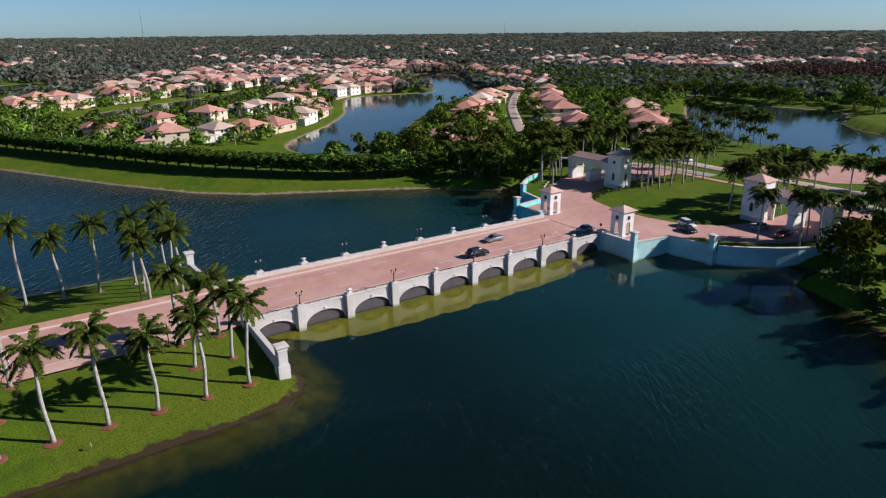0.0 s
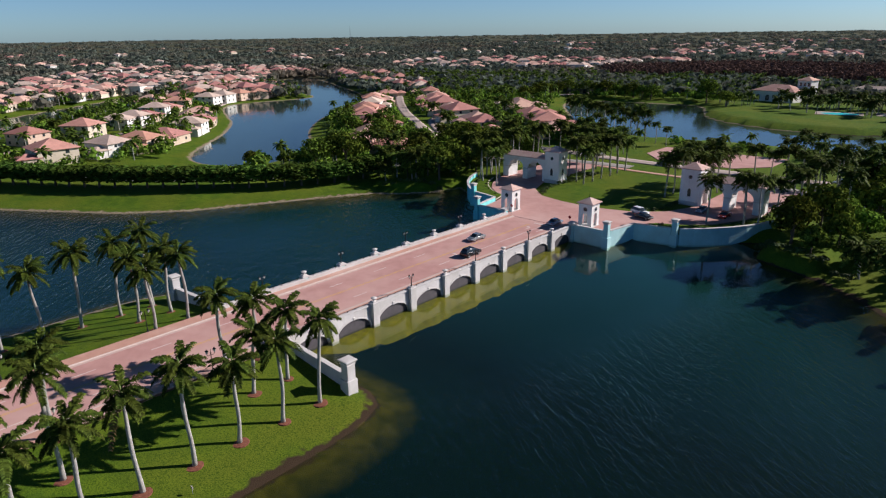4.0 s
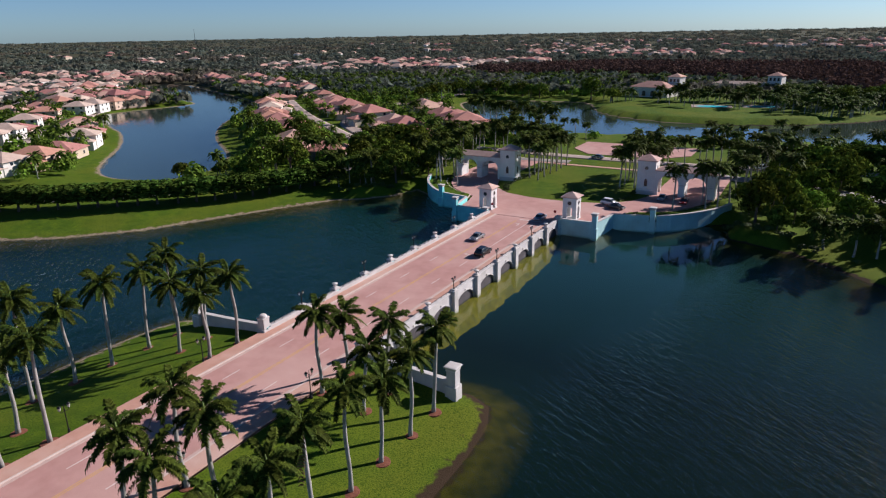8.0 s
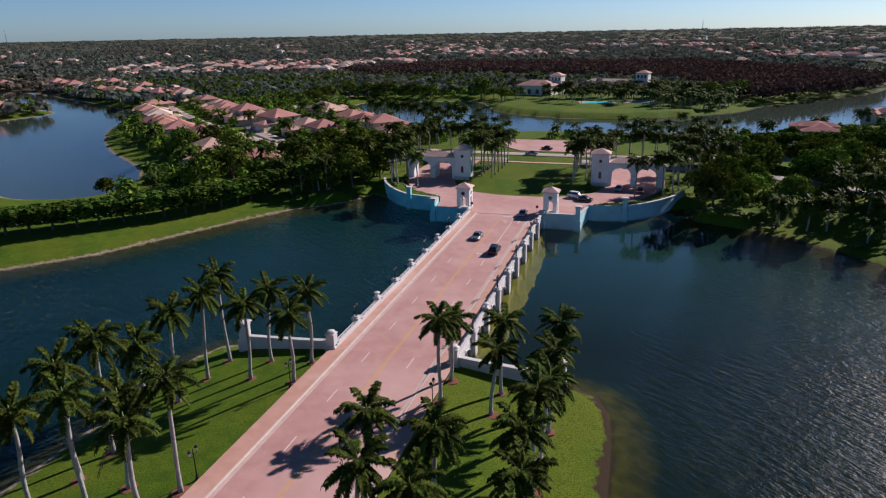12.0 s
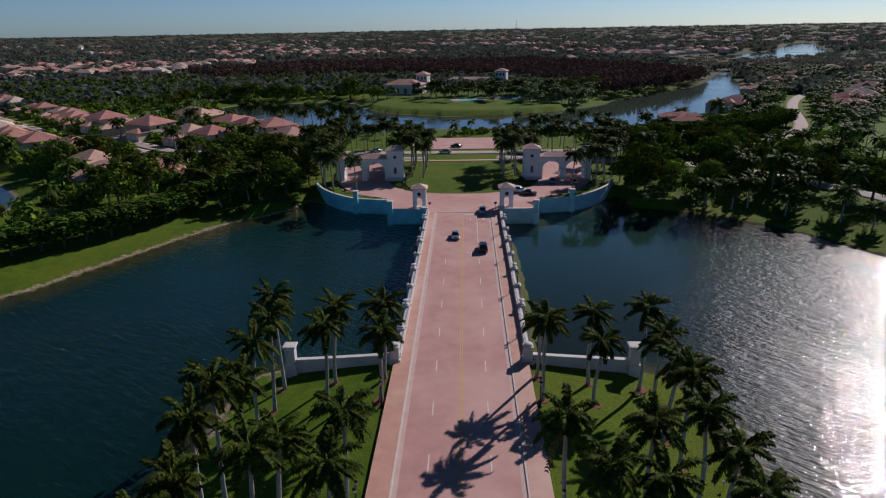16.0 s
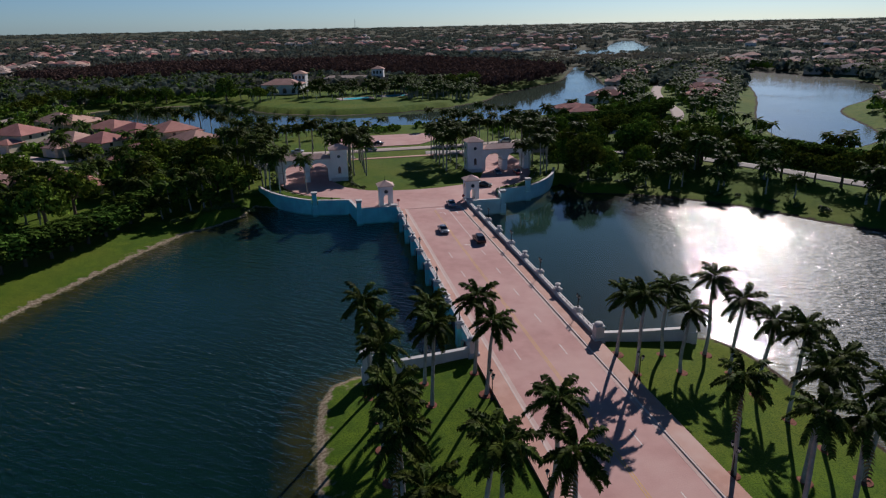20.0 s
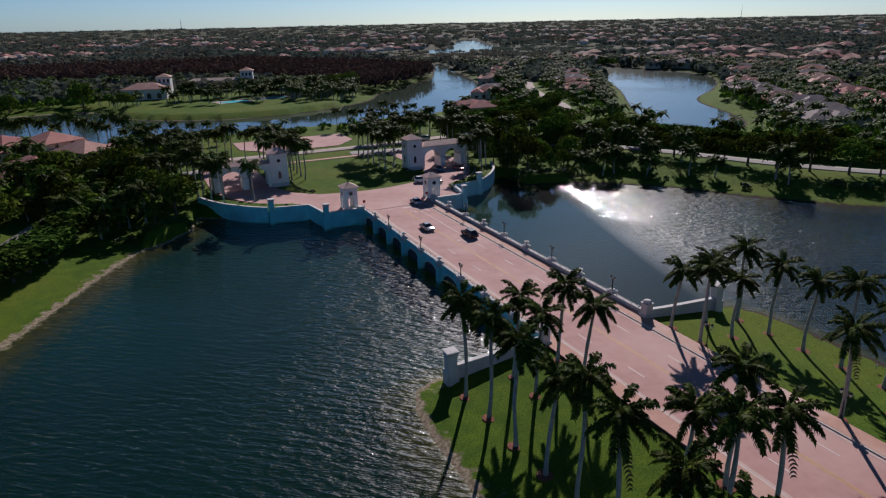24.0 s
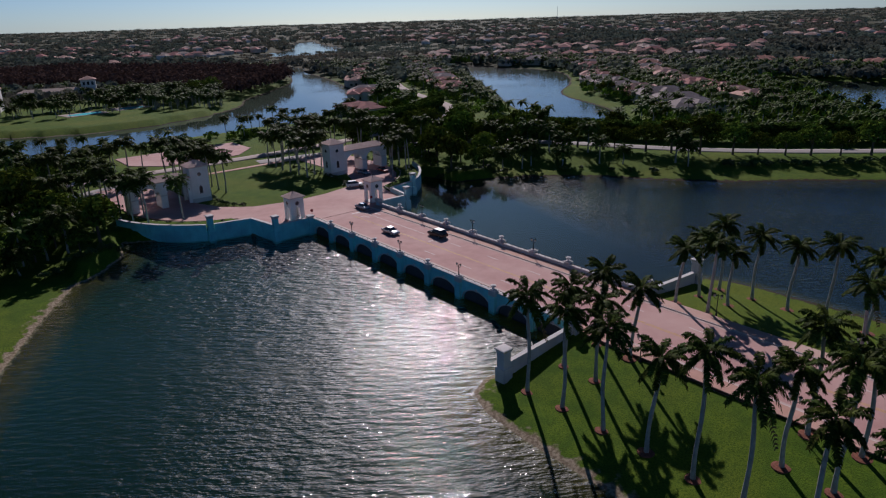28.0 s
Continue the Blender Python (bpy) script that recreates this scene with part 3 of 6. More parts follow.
def height(px, py):
    px, py = np.asarray(px, float), np.asarray(py, float)
    s = shore(px, py)
    z = np.interp(s, *DEPTHS)
    # the shelf beneath the bridge
    shelf = (np.abs(px) < 17) & (py > 0) & (py < 82) & (s < 0)
    z = np.where(shelf, np.maximum(z, np.interp(np.abs(px), [10, 11.0, 13.0], [-0.7, -1.3, -3.4])), z)
    # the causeway's fill reaches up to the wing walls
    fill = (np.abs(px) < 24.4) & (py < 0.1) & (py > -40)
    z = np.where(fill, np.maximum(z, np.interp(32.2 - np.abs(px), *DEPTHS)), z)
    # the made ground of the gate terrace
    terrace = (s > 0) & (np.abs(px) < 60) & (py > 78)
    z = np.where(terrace, np.maximum(z, np.interp(s, [0, 0.6, 2], [0.2, 0.6, 2.55])), z)
    return z + np.where(z > 0.3, rise(px, py), 0)


def height_at(x, y):
    return float(height(np.array([x]), np.array([y]))[0])


def lines(fine, mid, far):
    """Grid lines: fine steps in the middle, growing outwards."""
    a = list(np.arange(0, fine[0], fine[1])) + list(np.arange(fine[0], mid[0], mid[1]))
    step, v = mid[1], mid[0]
    while v < far:
        a.append(v)
        step *= 1.035
        v += step
    return np.array(a + [far])


gx = lines((36, 0.75), (150, 1.6), 4900)
gx = np.concatenate([-gx[:0:-1], gx])
gy_up = lines((6, 0.75), (170, 1.6), 4900)
gy_dn = lines((48, 0.8), (60, 2.0), 1500)
gy = np.concatenate([-gy_dn[:0:-1], gy_up])
GX, GY = np.meshgrid(gx, gy)
GZ = height(GX.ravel(), GY.ravel()).reshape(GX.shape)
near_land = (GZ > 0.3) & (np.abs(GX) < 300)
GZ = GZ + np.where(near_land, 0.05 * np.sin(GX * 0.31 + np.sin(GY * 0.2)) * np.sin(GY * 0.27 + 1.3), 0)


def grid_mesh(name, X, Y, Z, material):
    rows, cols = X.shape
    me = bpy.data.meshes.new(name)
    co = np.stack([X, Y, Z], -1).reshape(-1, 3)
    idx = np.arange(rows * cols).reshape(rows, cols)
    quads = np.stack([idx[:-1, :-1], idx[:-1, 1:], idx[1:, 1:], idx[1:, :-1]], -1).reshape(-1, 4)
    me.vertices.add(len(co))
    me.vertices.foreach_set("co", co.ravel().astype(np.float32))
    me.loops.add(quads.size)
    me.loops.foreach_set("vertex_index", quads.ravel().astype(np.int32))
    me.polygons.add(len(quads))
    me.polygons.foreach_set("loop_start", (np.arange(len(quads)) * 4).astype(np.int32))
    me.update(calc_edges=True)
    me.shade_smooth()
    me.materials.append(material)
    return me


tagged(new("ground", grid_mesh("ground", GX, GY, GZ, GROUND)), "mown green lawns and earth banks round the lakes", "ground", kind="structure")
wx = np.array([-4900, -600, 0, 600, 4900.0])
WX, WY = np.meshgrid(wx, np.array([-1500, -300, 200, 1000, 4900.0]))
tagged(new("water", grid_mesh("water", WX, WY, WX * 0, WATER)), "dark teal rippled lake water", "water", kind="structure")


ROADS = []


def ribbon(name, pts, width, material, lift=0.10, label="", category="road", kind="structure", closed=False, rounds=3):
    """A road or path that follows the ground."""
    line = smooth_line(pts, False, rounds)
    seg = np.vstack([[0, 0], np.cumsum(np.abs(np.diff(line, axis=0)), axis=0)]).sum(1)
    s = np.arange(0, seg[-1], 2.5)
    line = np.stack([np.interp(s, seg, line[:, k]) for k in (0, 1)], 1)
    ROADS.append((line[::2], width))
    d = np.gradient(line, axis=0)
    d /= np.linalg.norm(d, axis=1)[:, None] + 1e-9
    nrm = np.stack([-d[:, 1], d[:, 0]], 1)
    offs = np.array([-0.5, -0.5, -0.25, 0, 0.25, 0.5, 0.5]) * width
    X = line[:, :1] + nrm[:, :1] * offs
    Y = line[:, 1:] + nrm[:, 1:] * offs
    Z = height(X.ravel(), Y.ravel()).reshape(X.shape)
    Z = np.maximum(Z, Z.mean(1, keepdims=True)) + lift
    Z[:, 0] -= 0.4
    Z[:, -1] -= 0.4
    ob = new(name, grid_mesh(name, X[:, ::-1], Y[:, ::-1], Z[:, ::-1], material))
    return tagged(ob, label, category, kind=kind)


ribbon("road", [(-330, -90), (-262, -46), (-206, -10), (-180, 7), (-151, 23), (-124, 40), (-107, 55), (-94, 71), (-86, 90), (-79, 112), (-66, 138), (-40, 152), (-12, 154)], 5.5, ROAD, 0.10,
       "narrow pale grey road behind the grass bank")
ribbon("road", [(12, 154), (46, 148), (78, 138), (98, 118), (112, 92), (122, 66), (142, 36), (190, -14), (280, -90)], 7.0, ROAD, 0.10,
       "narrow pale grey road beside the lawn")
ribbon("road", [(-120, 176), (-50, 166), (0, 164), (50, 166), (120, 180), (150, 212), (166, 252), (182, 294), (207, 341), (242, 389), (300, 470)], 6.0, DRIVE, 0.12, "pale pink boulevard across the gate")
ribbon("road", [(-120, 176), (-165, 215), (-190, 290), (-180, 400), (-120, 470), (-60, 480)], 7.5, DRIVE, 0.10, "pale road curving behind the lake")
ribbon("road", [(-225, 5), (-222, 50), (-250, 95), (-300, 140), (-380, 225), (-420, 262)], 6.0, DRIVE, 0.10, "pale street between the houses")
ribbon("road", [(-96, 150), (-150, 190), (-215, 240), (-300, 320), (-420, 410)], 6.0, DRIVE, 0.10, "pale street between the houses")
ribbon("pavement", [(-30, 150), (-12, 149), (12, 149), (30, 150)], 2.2, WALKWAY, 0.10, "pink footpath across the lawn", "pavement")


def outline_slab(name, pts, z0, z1, material, label, category="pavement"):
    return tagged(part(name, prism(bmesh.new(), pts, z0, z1), material), label, category, kind="structure")


def arc_pts(cx, cy, r, a0, a1, n):
    return [(cx + r * math.cos(radians(a0 + (a1 - a0) * k / n)), cy + r * math.sin(radians(a0 + (a1 - a0) * k / n))) for k in range(n + 1)]


# the forecourt of pavers at the bridge head, with a drive to each gate
half = [(0, 79.0), (18.4, 79.0), (19.9, 88.6), (21.5, 94.2), (26, 96.6), (31, 100.5), (35, 106), (37.8, 112), (39.5, 118), (40, 126), (40, 150), (23.5, 150), (23.5, 116), (20, 107), (14, 101.5), (6, 99.4), (0, 99.0)]
outline_slab("pavement", half[:-1] + [(0, 99.0)] + [(-x, y) for x, y in half[-2:0:-1]], 1.2, DECK, PAVER, "pink paver forecourt between the gate towers")
outline_slab("pavement", [(-13, 172), (13, 172), (22, 182), (22, 199), (-22, 199), (-22, 182)], 1.5, DECK + 0.02, PAVER, "pink paved court beside the far lake")
outline_slab("pavement", [(-9.6, -420), (9.6, -420), (9.6, -0.152), (-9.6, -0.152)], 0.6, DECK - 0.06, PAVER, "pink paver road over the causeway")

# ---- bridge ----
BAY = 79.0 / 9


def side(s, x):
    """Across the bridge: the west parapet stands a little nearer to the road than the east one."""
    return x if s > 0 else 0.6 - x


bridge = thing("bridge", "white stucco arched bridge with a pink paver deck over the lake", "bridge")
part("deck", boxed(-9.1, 9.7, -0.15, 78.96, DECK - 0.45, DECK - 0.06), PAVER, bridge, "pink paver deck")
for s in (-1, 1):
    for k in range(9):
        yc = (k + 0.5) * BAY
        bm = bmesh.new()
        arch_wall(bm, BAY / 2, -1.2, -0.05, 2.15, DECK + 0.62, -0.28, 0.28, BAY / 2 - 0.85)
        for v in bm.verts:
            x, y, z = v.co
            v.co = (side(s, 9.62 + y), yc + x * (1 if s < 0 else -1), z)
        # the west face carries its teal shade in the colour
        part("arch", bm, SHADE_TEAL if s < 0 else STUCCO, bridge, "pale aqua stucco arch" if s < 0 else "white stucco arch")
        # an added thin skin keeps the road side free of that tint
        if s < 0:
            part("parapet_lining", boxed(-8.738, -8.66, yc - BAY / 2, yc + BAY / 2, DECK + 0.104, DECK + 0.618), STUCCO, bridge, "white stucco lining")
        # archivolt and keystone
        bm = bmesh.new()
        w, n = BAY / 2 - 0.85, 16
        ring = []
        for q in range(n + 1):
            a = math.pi * q / n
            ring.append([bm.verts.new((side(s, xx), yc - (w + o) * math.cos(a), -0.05 + (2.15 + o) * math.sin(a))) for xx, o in ((9.90, 0.0), (9.97, 0.0), (9.97, 0.20), (9.90, 0.20))])
        for a, b in zip(ring, ring[1:]):
            for q in range(4):
                bm.faces.new((a[q], a[(q + 1) % 4], b[(q + 1) % 4], b[q]))
        bmesh.ops.recalc_face_normals(bm, faces=bm.faces)
        part("archivolt", bm, STUCCO_TRIM, bridge)
        part("keystone", boxed(min(side(s, 9.9), side(s, 10.06)), max(side(s, 9.9), side(s, 10.06)), yc - 0.2, yc + 0.2, 2.06, 2.6, bevel=0.03), STUCCO_TRIM, bridge)
        part("coping", boxed(min(side(s, 9.2), side(s, 10.02)), max(side(s, 9.2), side(s, 10.02)), yc - BAY / 2 + 0.55, yc + BAY / 2 - 0.55, DECK + 0.62, DECK + 0.80, bevel=0.04), STUCCO_TRIM, bridge)
        part("sidewalk", boxed(min(s * 7.25, side(s, 9.34)), max(s * 7.25, side(s, 9.34)), yc - BAY / 2, yc + BAY / 2, DECK - 0.06, DECK + 0.10), WALKWAY, bridge, "salmon paved sidewalk")
        part("curb", boxed(min(s * 7.0, s * 7.245), max(s * 7.0, s * 7.245), yc - BAY / 2, yc + BAY / 2, DECK - 0.06, DECK + 0.09), CURB, bridge, "pale concrete curb")
        part("gutter", boxed(min(s * 6.45, s * 6.99), max(s * 6.45, s * 6.99), yc - BAY / 2, yc + BAY / 2, DECK - 0.06, DECK - 0.045), GUTTER, bridge, "pale concrete gutter")
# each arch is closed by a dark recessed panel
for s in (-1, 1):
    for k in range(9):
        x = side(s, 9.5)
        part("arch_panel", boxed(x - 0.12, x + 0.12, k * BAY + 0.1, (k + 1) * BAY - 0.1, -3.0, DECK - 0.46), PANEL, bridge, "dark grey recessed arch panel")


def pier_meshes():
    body = boxed(-0.55, 0.55, -0.68, 0.68, -3.0, DECK + 0.95, bevel=0.04)
    cap = boxed(-0.64, 0.64, -0.76, 0.76, DECK + 0.95, DECK + 1.12, bevel=0.04)
    box(cap, -0.42, 0.42, -0.48, 0.48, DECK + 1.12, DECK + 1.32, bevel=0.05)
    urn = turned([(0.24, 0), (0.26, 0.08), (0.14, 0.15), (0.20, 0.24), (0.44, 0.42), (0.54, 0.56), (0.50, 0.62), (0.30, 0.60), (0.20, 0.70), (0.04, 0.74)], 14)
    # the west piers' lower body has teal shade in its colour too
    low = boxed(-0.55, 0.55, -0.68, 0.68, -3.0, DECK + 0.3, bevel=0.04)
    return (mesh_of(low, "pier", SHADE_TEAL), mesh_of(body, "pier", STUCCO)), mesh_of(cap, "pier_cap", STUCCO_TRIM), mesh_of(urn, "finial", STUCCO_TRIM, True)


PIER, PIER_CAP, FINIAL = pier_meshes()
PIER_TOP = mesh_of(boxed(-0.553, 0.553, -0.683, 0.683, DECK + 0.06, DECK + 0.95, bevel=0.04), "pier_top", STUCCO)


def bridge_lamp():
    """A twin-headed iron lantern on a short post."""
    lamp = thing("street_lamp", "black iron twin lantern on a bridge pier", "lamp", group="bridge lamps")
    part("post", turned([(0.17, 0), (0.17, 0.12), (0.09, 0.2), (0.065, 1.55), (0.10, 1.62), (0.05, 1.7), (0.03, 1.95), (0.0, 2.1)], 8), IRON, lamp, smooth=True)
    for s in (-1, 1):
        bm = tube(bmesh.new(), [(0, 0, 1.5), (0, s * 0.2, 1.42), (0, s * 0.40, 1.48), (0, s * 0.45, 1.66)], 0.035)
        part("arm", bm, IRON, lamp)
        lan = part("lantern", lathe(bmesh.new(), [(0.09, 1.66), (0.17, 1.98), (0.16, 2.02)], 6, pose(0, s * 0.45, 0)), LAMP_GLASS, lamp, "frosted lantern")
        part("lantern_cap", lathe(bmesh.new(), [(0.21, 2.02), (0.12, 2.14), (0.03, 2.22), (0.0, 2.32)], 6, pose(0, s * 0.45, 0)), IRON, lan)
    return lamp


lamp0 = bridge_lamp()
first_lamp = True
for s in (-1, 1):
    for k in range(1, 9):
        m = pose(side(s, 10.0), k * BAY, 0)
        p = part("pier", PIER[s > 0], None, bridge, m=m)
        part("pier_cap", PIER_CAP, None, p)
        if s < 0:
            part("pier_top", PIER_TOP, None, p, "white stucco pier top")
        if k % 2 == 1:
            lm = pose(side(s, 10.0), k * BAY, DECK + 1.33)
            if first_lamp:
                lamp0.matrix_basis, first_lamp = lm, False
            else:
                copy_thing(lamp0, lm)
        else:
            part("finial", FINIAL, None, p, "white dish finial", m=pose(0, 0, DECK + 1.30))

# a yellow-green shelf lies under water along both faces
for s in (-1, 1):
    bm = bmesh.new()
    rows = [[bm.verts.new((side(s, x + (0.15 * math.sin(k * 0.9) + 0.12 * math.sin(k * 2.3) if x > 10.6 else 0)), -1.0 + k * 80.0 / 60, z)) for x, z in ((9.3, -0.30), (10.2, -0.34), (10.7, -0.45), (11.2, -0.9), (12.2, -2.2), (13.2, -3.4))] for k in range(61)]
    for a, b in zip(rows, rows[1:]):
        for q in range(5):
            bm.faces.new((a[q], a[q + 1], b[q + 1], b[q]) if s > 0 else (a[q + 1], a[q], b[q], b[q + 1]))
    tagged(part("lake_shelf", bm, SHELF_YELLOW, smooth=True), "yellow-green algae-grown rubble shelf under the water by the bridge", "lake bed", kind="structure")

# iron rails with posts along the parapets
for s in (-1, 1):
    for k in range(9):
        y0, y1 = k * BAY + 0.9, (k + 1) * BAY - 0.9
        bm = tube(bmesh.new(), [(side(s, 9.5), y0, DECK + 1.02), (side(s, 9.5), (y0 + y1) / 2, DECK + 1.02), (side(s, 9.5), y1, DECK + 1.02)], 0.035)
        rail = part("handrail", bm, IRON, bridge, "black iron handrail")
        for q in range(4):
            yy = y0 + (y1 - y0) * (q + 0.5) / 4
            part("rail_bracket", boxed(side(s, 9.5) - 0.03, side(s, 9.5) + 0.03, yy - 0.05, yy + 0.05, DECK + 0.79, DECK + 1.0), IRON, rail)

# causeway walks, kerbs and paint
for s in (-1, 1):
    tagged(part("pavement", boxed(min(s * 7.25, s * 9.6), max(s * 7.25, s * 9.6), -420, -0.002, DECK - 0.3, DECK + 0.10), WALKWAY), "salmon paved sidewalk beside the causeway road", "pavement", kind="structure")
    tagged(part("curb", boxed(min(s * 7.0, s * 7.245), max(s * 7.0, s * 7.245), -420, -0.002, DECK - 0.3, DECK + 0.09, bevel=0.03), CURB), "pale concrete curb of the causeway road", "curb", kind="structure")
    tagged(part("gutter", boxed(min(s * 6.45, s * 6.99), max(s * 6.45, s * 6.99), -420, -0.002, DECK - 0.3, DECK - 0.045), GUTTER), "pale concrete gutter of the causeway road", "gutter", kind="structure")
ROAD_Z = DECK - 0.056


def paint(name, x0, x1, y0, y1, material, label):
    return tagged(part(name, boxed(x0, x1, y0, y1, ROAD_Z, ROAD_Z + 0.006), material), label, "road marking", kind="structure")


for s in (-1, 1):
    paint("road_marking", s * 0.16 - 0.06, s * 0.16 + 0.06, -400, 76, YELLOW_PAINT, "worn yellow centre line")
DASHES = [-1.6 + 10.9 * k for k in range(-12, 5)]
for s in (-1, 1):
    for y in DASHES:
        paint("road_marking", s * 3.45 - 0.07, s * 3.45 + 0.07, y - 1.55, y + 1.55, WHITE_PAINT, "worn white lane dash")
paint("road_marking", 3.38, 3.52, 52, 76, WHITE_PAINT, "worn white turn lane line")
paint("road_marking", 0.5, 6.3, 77.0, 77.5, WHITE_PAINT, "white stop line before the gate")


def arrow(x, y, turn):
    bm = prism(bmesh.new(), [(-0.09, -1.4), (0.09, -1.4), (0.09, 0.3), (-0.09, 0.3)], 0, 0.006)
    if turn:
        prism(bm, [(-0.09, 0.3), (0.09, 0.3), (0.0, 0.75), (-0.6, 0.75), (-0.6, 0.55), (-0.15, 0.55)], 0, 0.006)
        prism(bm, [(-0.6, 0.3), (-0.6, 1.0), (-1.2, 0.65)], 0, 0.006)
    else:
        prism(bm, [(-0.4, 0.3), (0.4, 0.3), (0, 1.4)], 0, 0.006)
    return tagged(part("road_marking", bm, WHITE_PAINT, m=pose(x, y, ROAD_Z)), "worn white turn arrow on the road", "road marking", kind="structure")


for y in (47, 73):
    arrow(1.9, y, True)
    arrow(5.1, y, False)


def pillar(x, y, base, top, w, label, paint=None, rounded=False):
    """A square stucco pillar with a flaring square cap, or a domed one."""
    paint = paint or STUCCO
    p = thing("wall_pillar", label, "pillar", pose(x, y, 0), group="wall pillars")
    part("shaft", boxed(-w / 2, w / 2, -w / 2, w / 2, base, top - 0.6, bevel=0.06), paint, p)
    part("plinth", boxed(-w / 2 - 0.18, w / 2 + 0.18, -w / 2 - 0.18, w / 2 + 0.18, base - 0.1, base + (top - base) * 0.52, bevel=0.07), paint, p)
    q = w * math.sqrt(0.5)
    turn = pose(0, 0, 0, 0, 0, 45)
    if rounded:
        bm = boxed(-w / 2 - 0.1, w / 2 + 0.1, -w / 2 - 0.1, w / 2 + 0.1, top - 0.6, top - 0.46, bevel=0.04)
        lathe(bm, [(w * 0.52, top - 0.46), (w * 0.50, top - 0.28), (w * 0.42, top - 0.10), (w * 0.26, top), (0.02, top + 0.03)], 16)
        part("cap", bm, STUCCO_TRIM, p, "domed cap")
    else:
        bm = lathe(bmesh.new(), [(q * 1.06, top - 0.6), (q * 1.14, top - 0.5), (q * 1.04, top - 0.44), (q * 1.16, top - 0.24), (q * 1.40, top - 0.06), (q * 1.40, top + 0.06), (q * 1.2, top + 0.12), (0.02, top + 0.16)], 4, turn)
        part("cap", bm, STUCCO_TRIM, p, "flaring square cap")
    return p


def wall_run(parent, pts, base, tops, thick=0.5, lap=0.0, paint=None):
    """A stretch of stucco wall through plan points, with a top that may slope, and a coping per stretch."""
    for (a, b), (za, zb) in zip(zip(pts, pts[1:]), zip(tops, tops[1:])):
        a, b = Vector((*a, 0)), Vector((*b, 0))
        d = (b - a).normalized()
        nrm = Vector((-d.y, d.x, 0))
        for name, t, lo, extra, material in (("panel", thick / 2, None, 0, paint or STUCCO), ("coping", thick / 2 + 0.1, 0.0, 0.16, STUCCO_TRIM)):
            bm = bmesh.new()
            q = []
            for p, z in ((a - d * lap, za), (b + d * lap, zb)):
                for side in (-1, 1):
                    for zz in ((base if lo is None else z + 0.003), z + extra):
                        q.append(bm.verts.new(p + nrm * side * t + Vector((0, 0, zz))))
            for f in ((0, 1, 3, 2), (4, 6, 7, 5), (0, 4, 5, 1), (2, 3, 7, 6), (1, 5, 7, 3), (0, 2, 6, 4)):
                bm.faces.new([q[k] for k in f])
            bmesh.ops.recalc_face_normals(bm, faces=bm.faces)
            part(name, bm, material, parent)


for s in (-1, 1):
    # wing walls and pillars at the causeway end
    pillar(s * 9.5, 0.0, 0.6, 5.6, 1.3, "square white stucco pillar with a domed cap at the bridge end", rounded=True)
    pillar(s * 24.5, 0.0, -0.6, 5.2, 1.35, "square white stucco pillar at the lake edge")
    wing = thing("wing_wall", "white stucco wing wall sloping down to the lake edge", "wall", group="wing walls")
    n = 4
    pts = [(s * (10.1 + 13.8 * q / n), 0.0) for q in range(n + 1)]
    wall_run(wing, pts, -0.8, [3.75 - 0.9 * (q / n) ** 0.8 for q in range(n + 1)], 0.55)
    # walls of the gate terrace over the lake
    # teal shade is mixed into these walls' colour, paler in the east
    lake_shade = SHADE_TEAL if s < 0 else PALE_SHADE_TEAL
    gate_wall = thing("terrace_wall", "pale aqua stucco lake wall of the gate terrace", "wall", group="terrace walls")
    wall_run(gate_wall, [(s * 9.9, 79.0), (s * 18.1, 79.0)], -1.6, [3.7, 3.7], paint=lake_shade)
    wall_run(gate_wall, [(s * 19.0, 79.8), (s * 20.4, 88.4), (s * 28.7, 90.2)], -1.6, [3.7, 3.75, 3.75], paint=lake_shade)
    curve = [(30.4, 91.0), (33.2, 93.0), (36.0, 95.6), (38.6, 98.6), (41.0, 102.0), (43.0, 105.8), (44.6, 110.0)]
    wall_run(gate_wall, [(s * x, y) for x, y in curve], -1.0, [3.75 + 0.05 * q for q in range(len(curve))], lap=0.06, paint=lake_shade)
    pillar(s * 18.75, 79.0, -1.6, 5.95, 1.15, "square pale aqua pillar at the corner of the lake wall", lake_shade)
    pillar(s * 29.5, 90.4, -1.6, 5.95, 1.2, "square pale aqua pillar in the curving lake wall", lake_shade)
    pillar(s * 9.9, 79.0, -1.6, 4.2, 1.2, "low pale aqua pillar where bridge meets terrace", lake_shade)

# lawn beds with a pale kerb between the curved walls and the drives
for s in (-1, 1):
    outer = [(21.0, 89.6), (28.9, 90.8), (35.6, 96.0), (40.6, 102.4), (42.8, 106.4), (44.2, 111.0)]
    inner = [(39.4, 112.0), (37.0, 106.6), (33.0, 101.6), (28.4, 97.6), (22.6, 95.0)]
    for name, grow, z, material, label in (("bed_kerb", 0.0, DECK + 0.10, CURB, "pale concrete kerb of the terrace bed"), ("lawn_bed", 0.22, DECK + 0.16, GROUND, "grass bed inside the terrace wall")):
        ring = [(s * x, y) for x, y in outer + [(x + grow * 0.8, y - grow) for x, y in inner]]
        outline_slab(name, ring if s > 0 else ring[::-1], DECK - 0.2, z, material, label, "bed")

# ---- gate kiosks and gatehouses ----


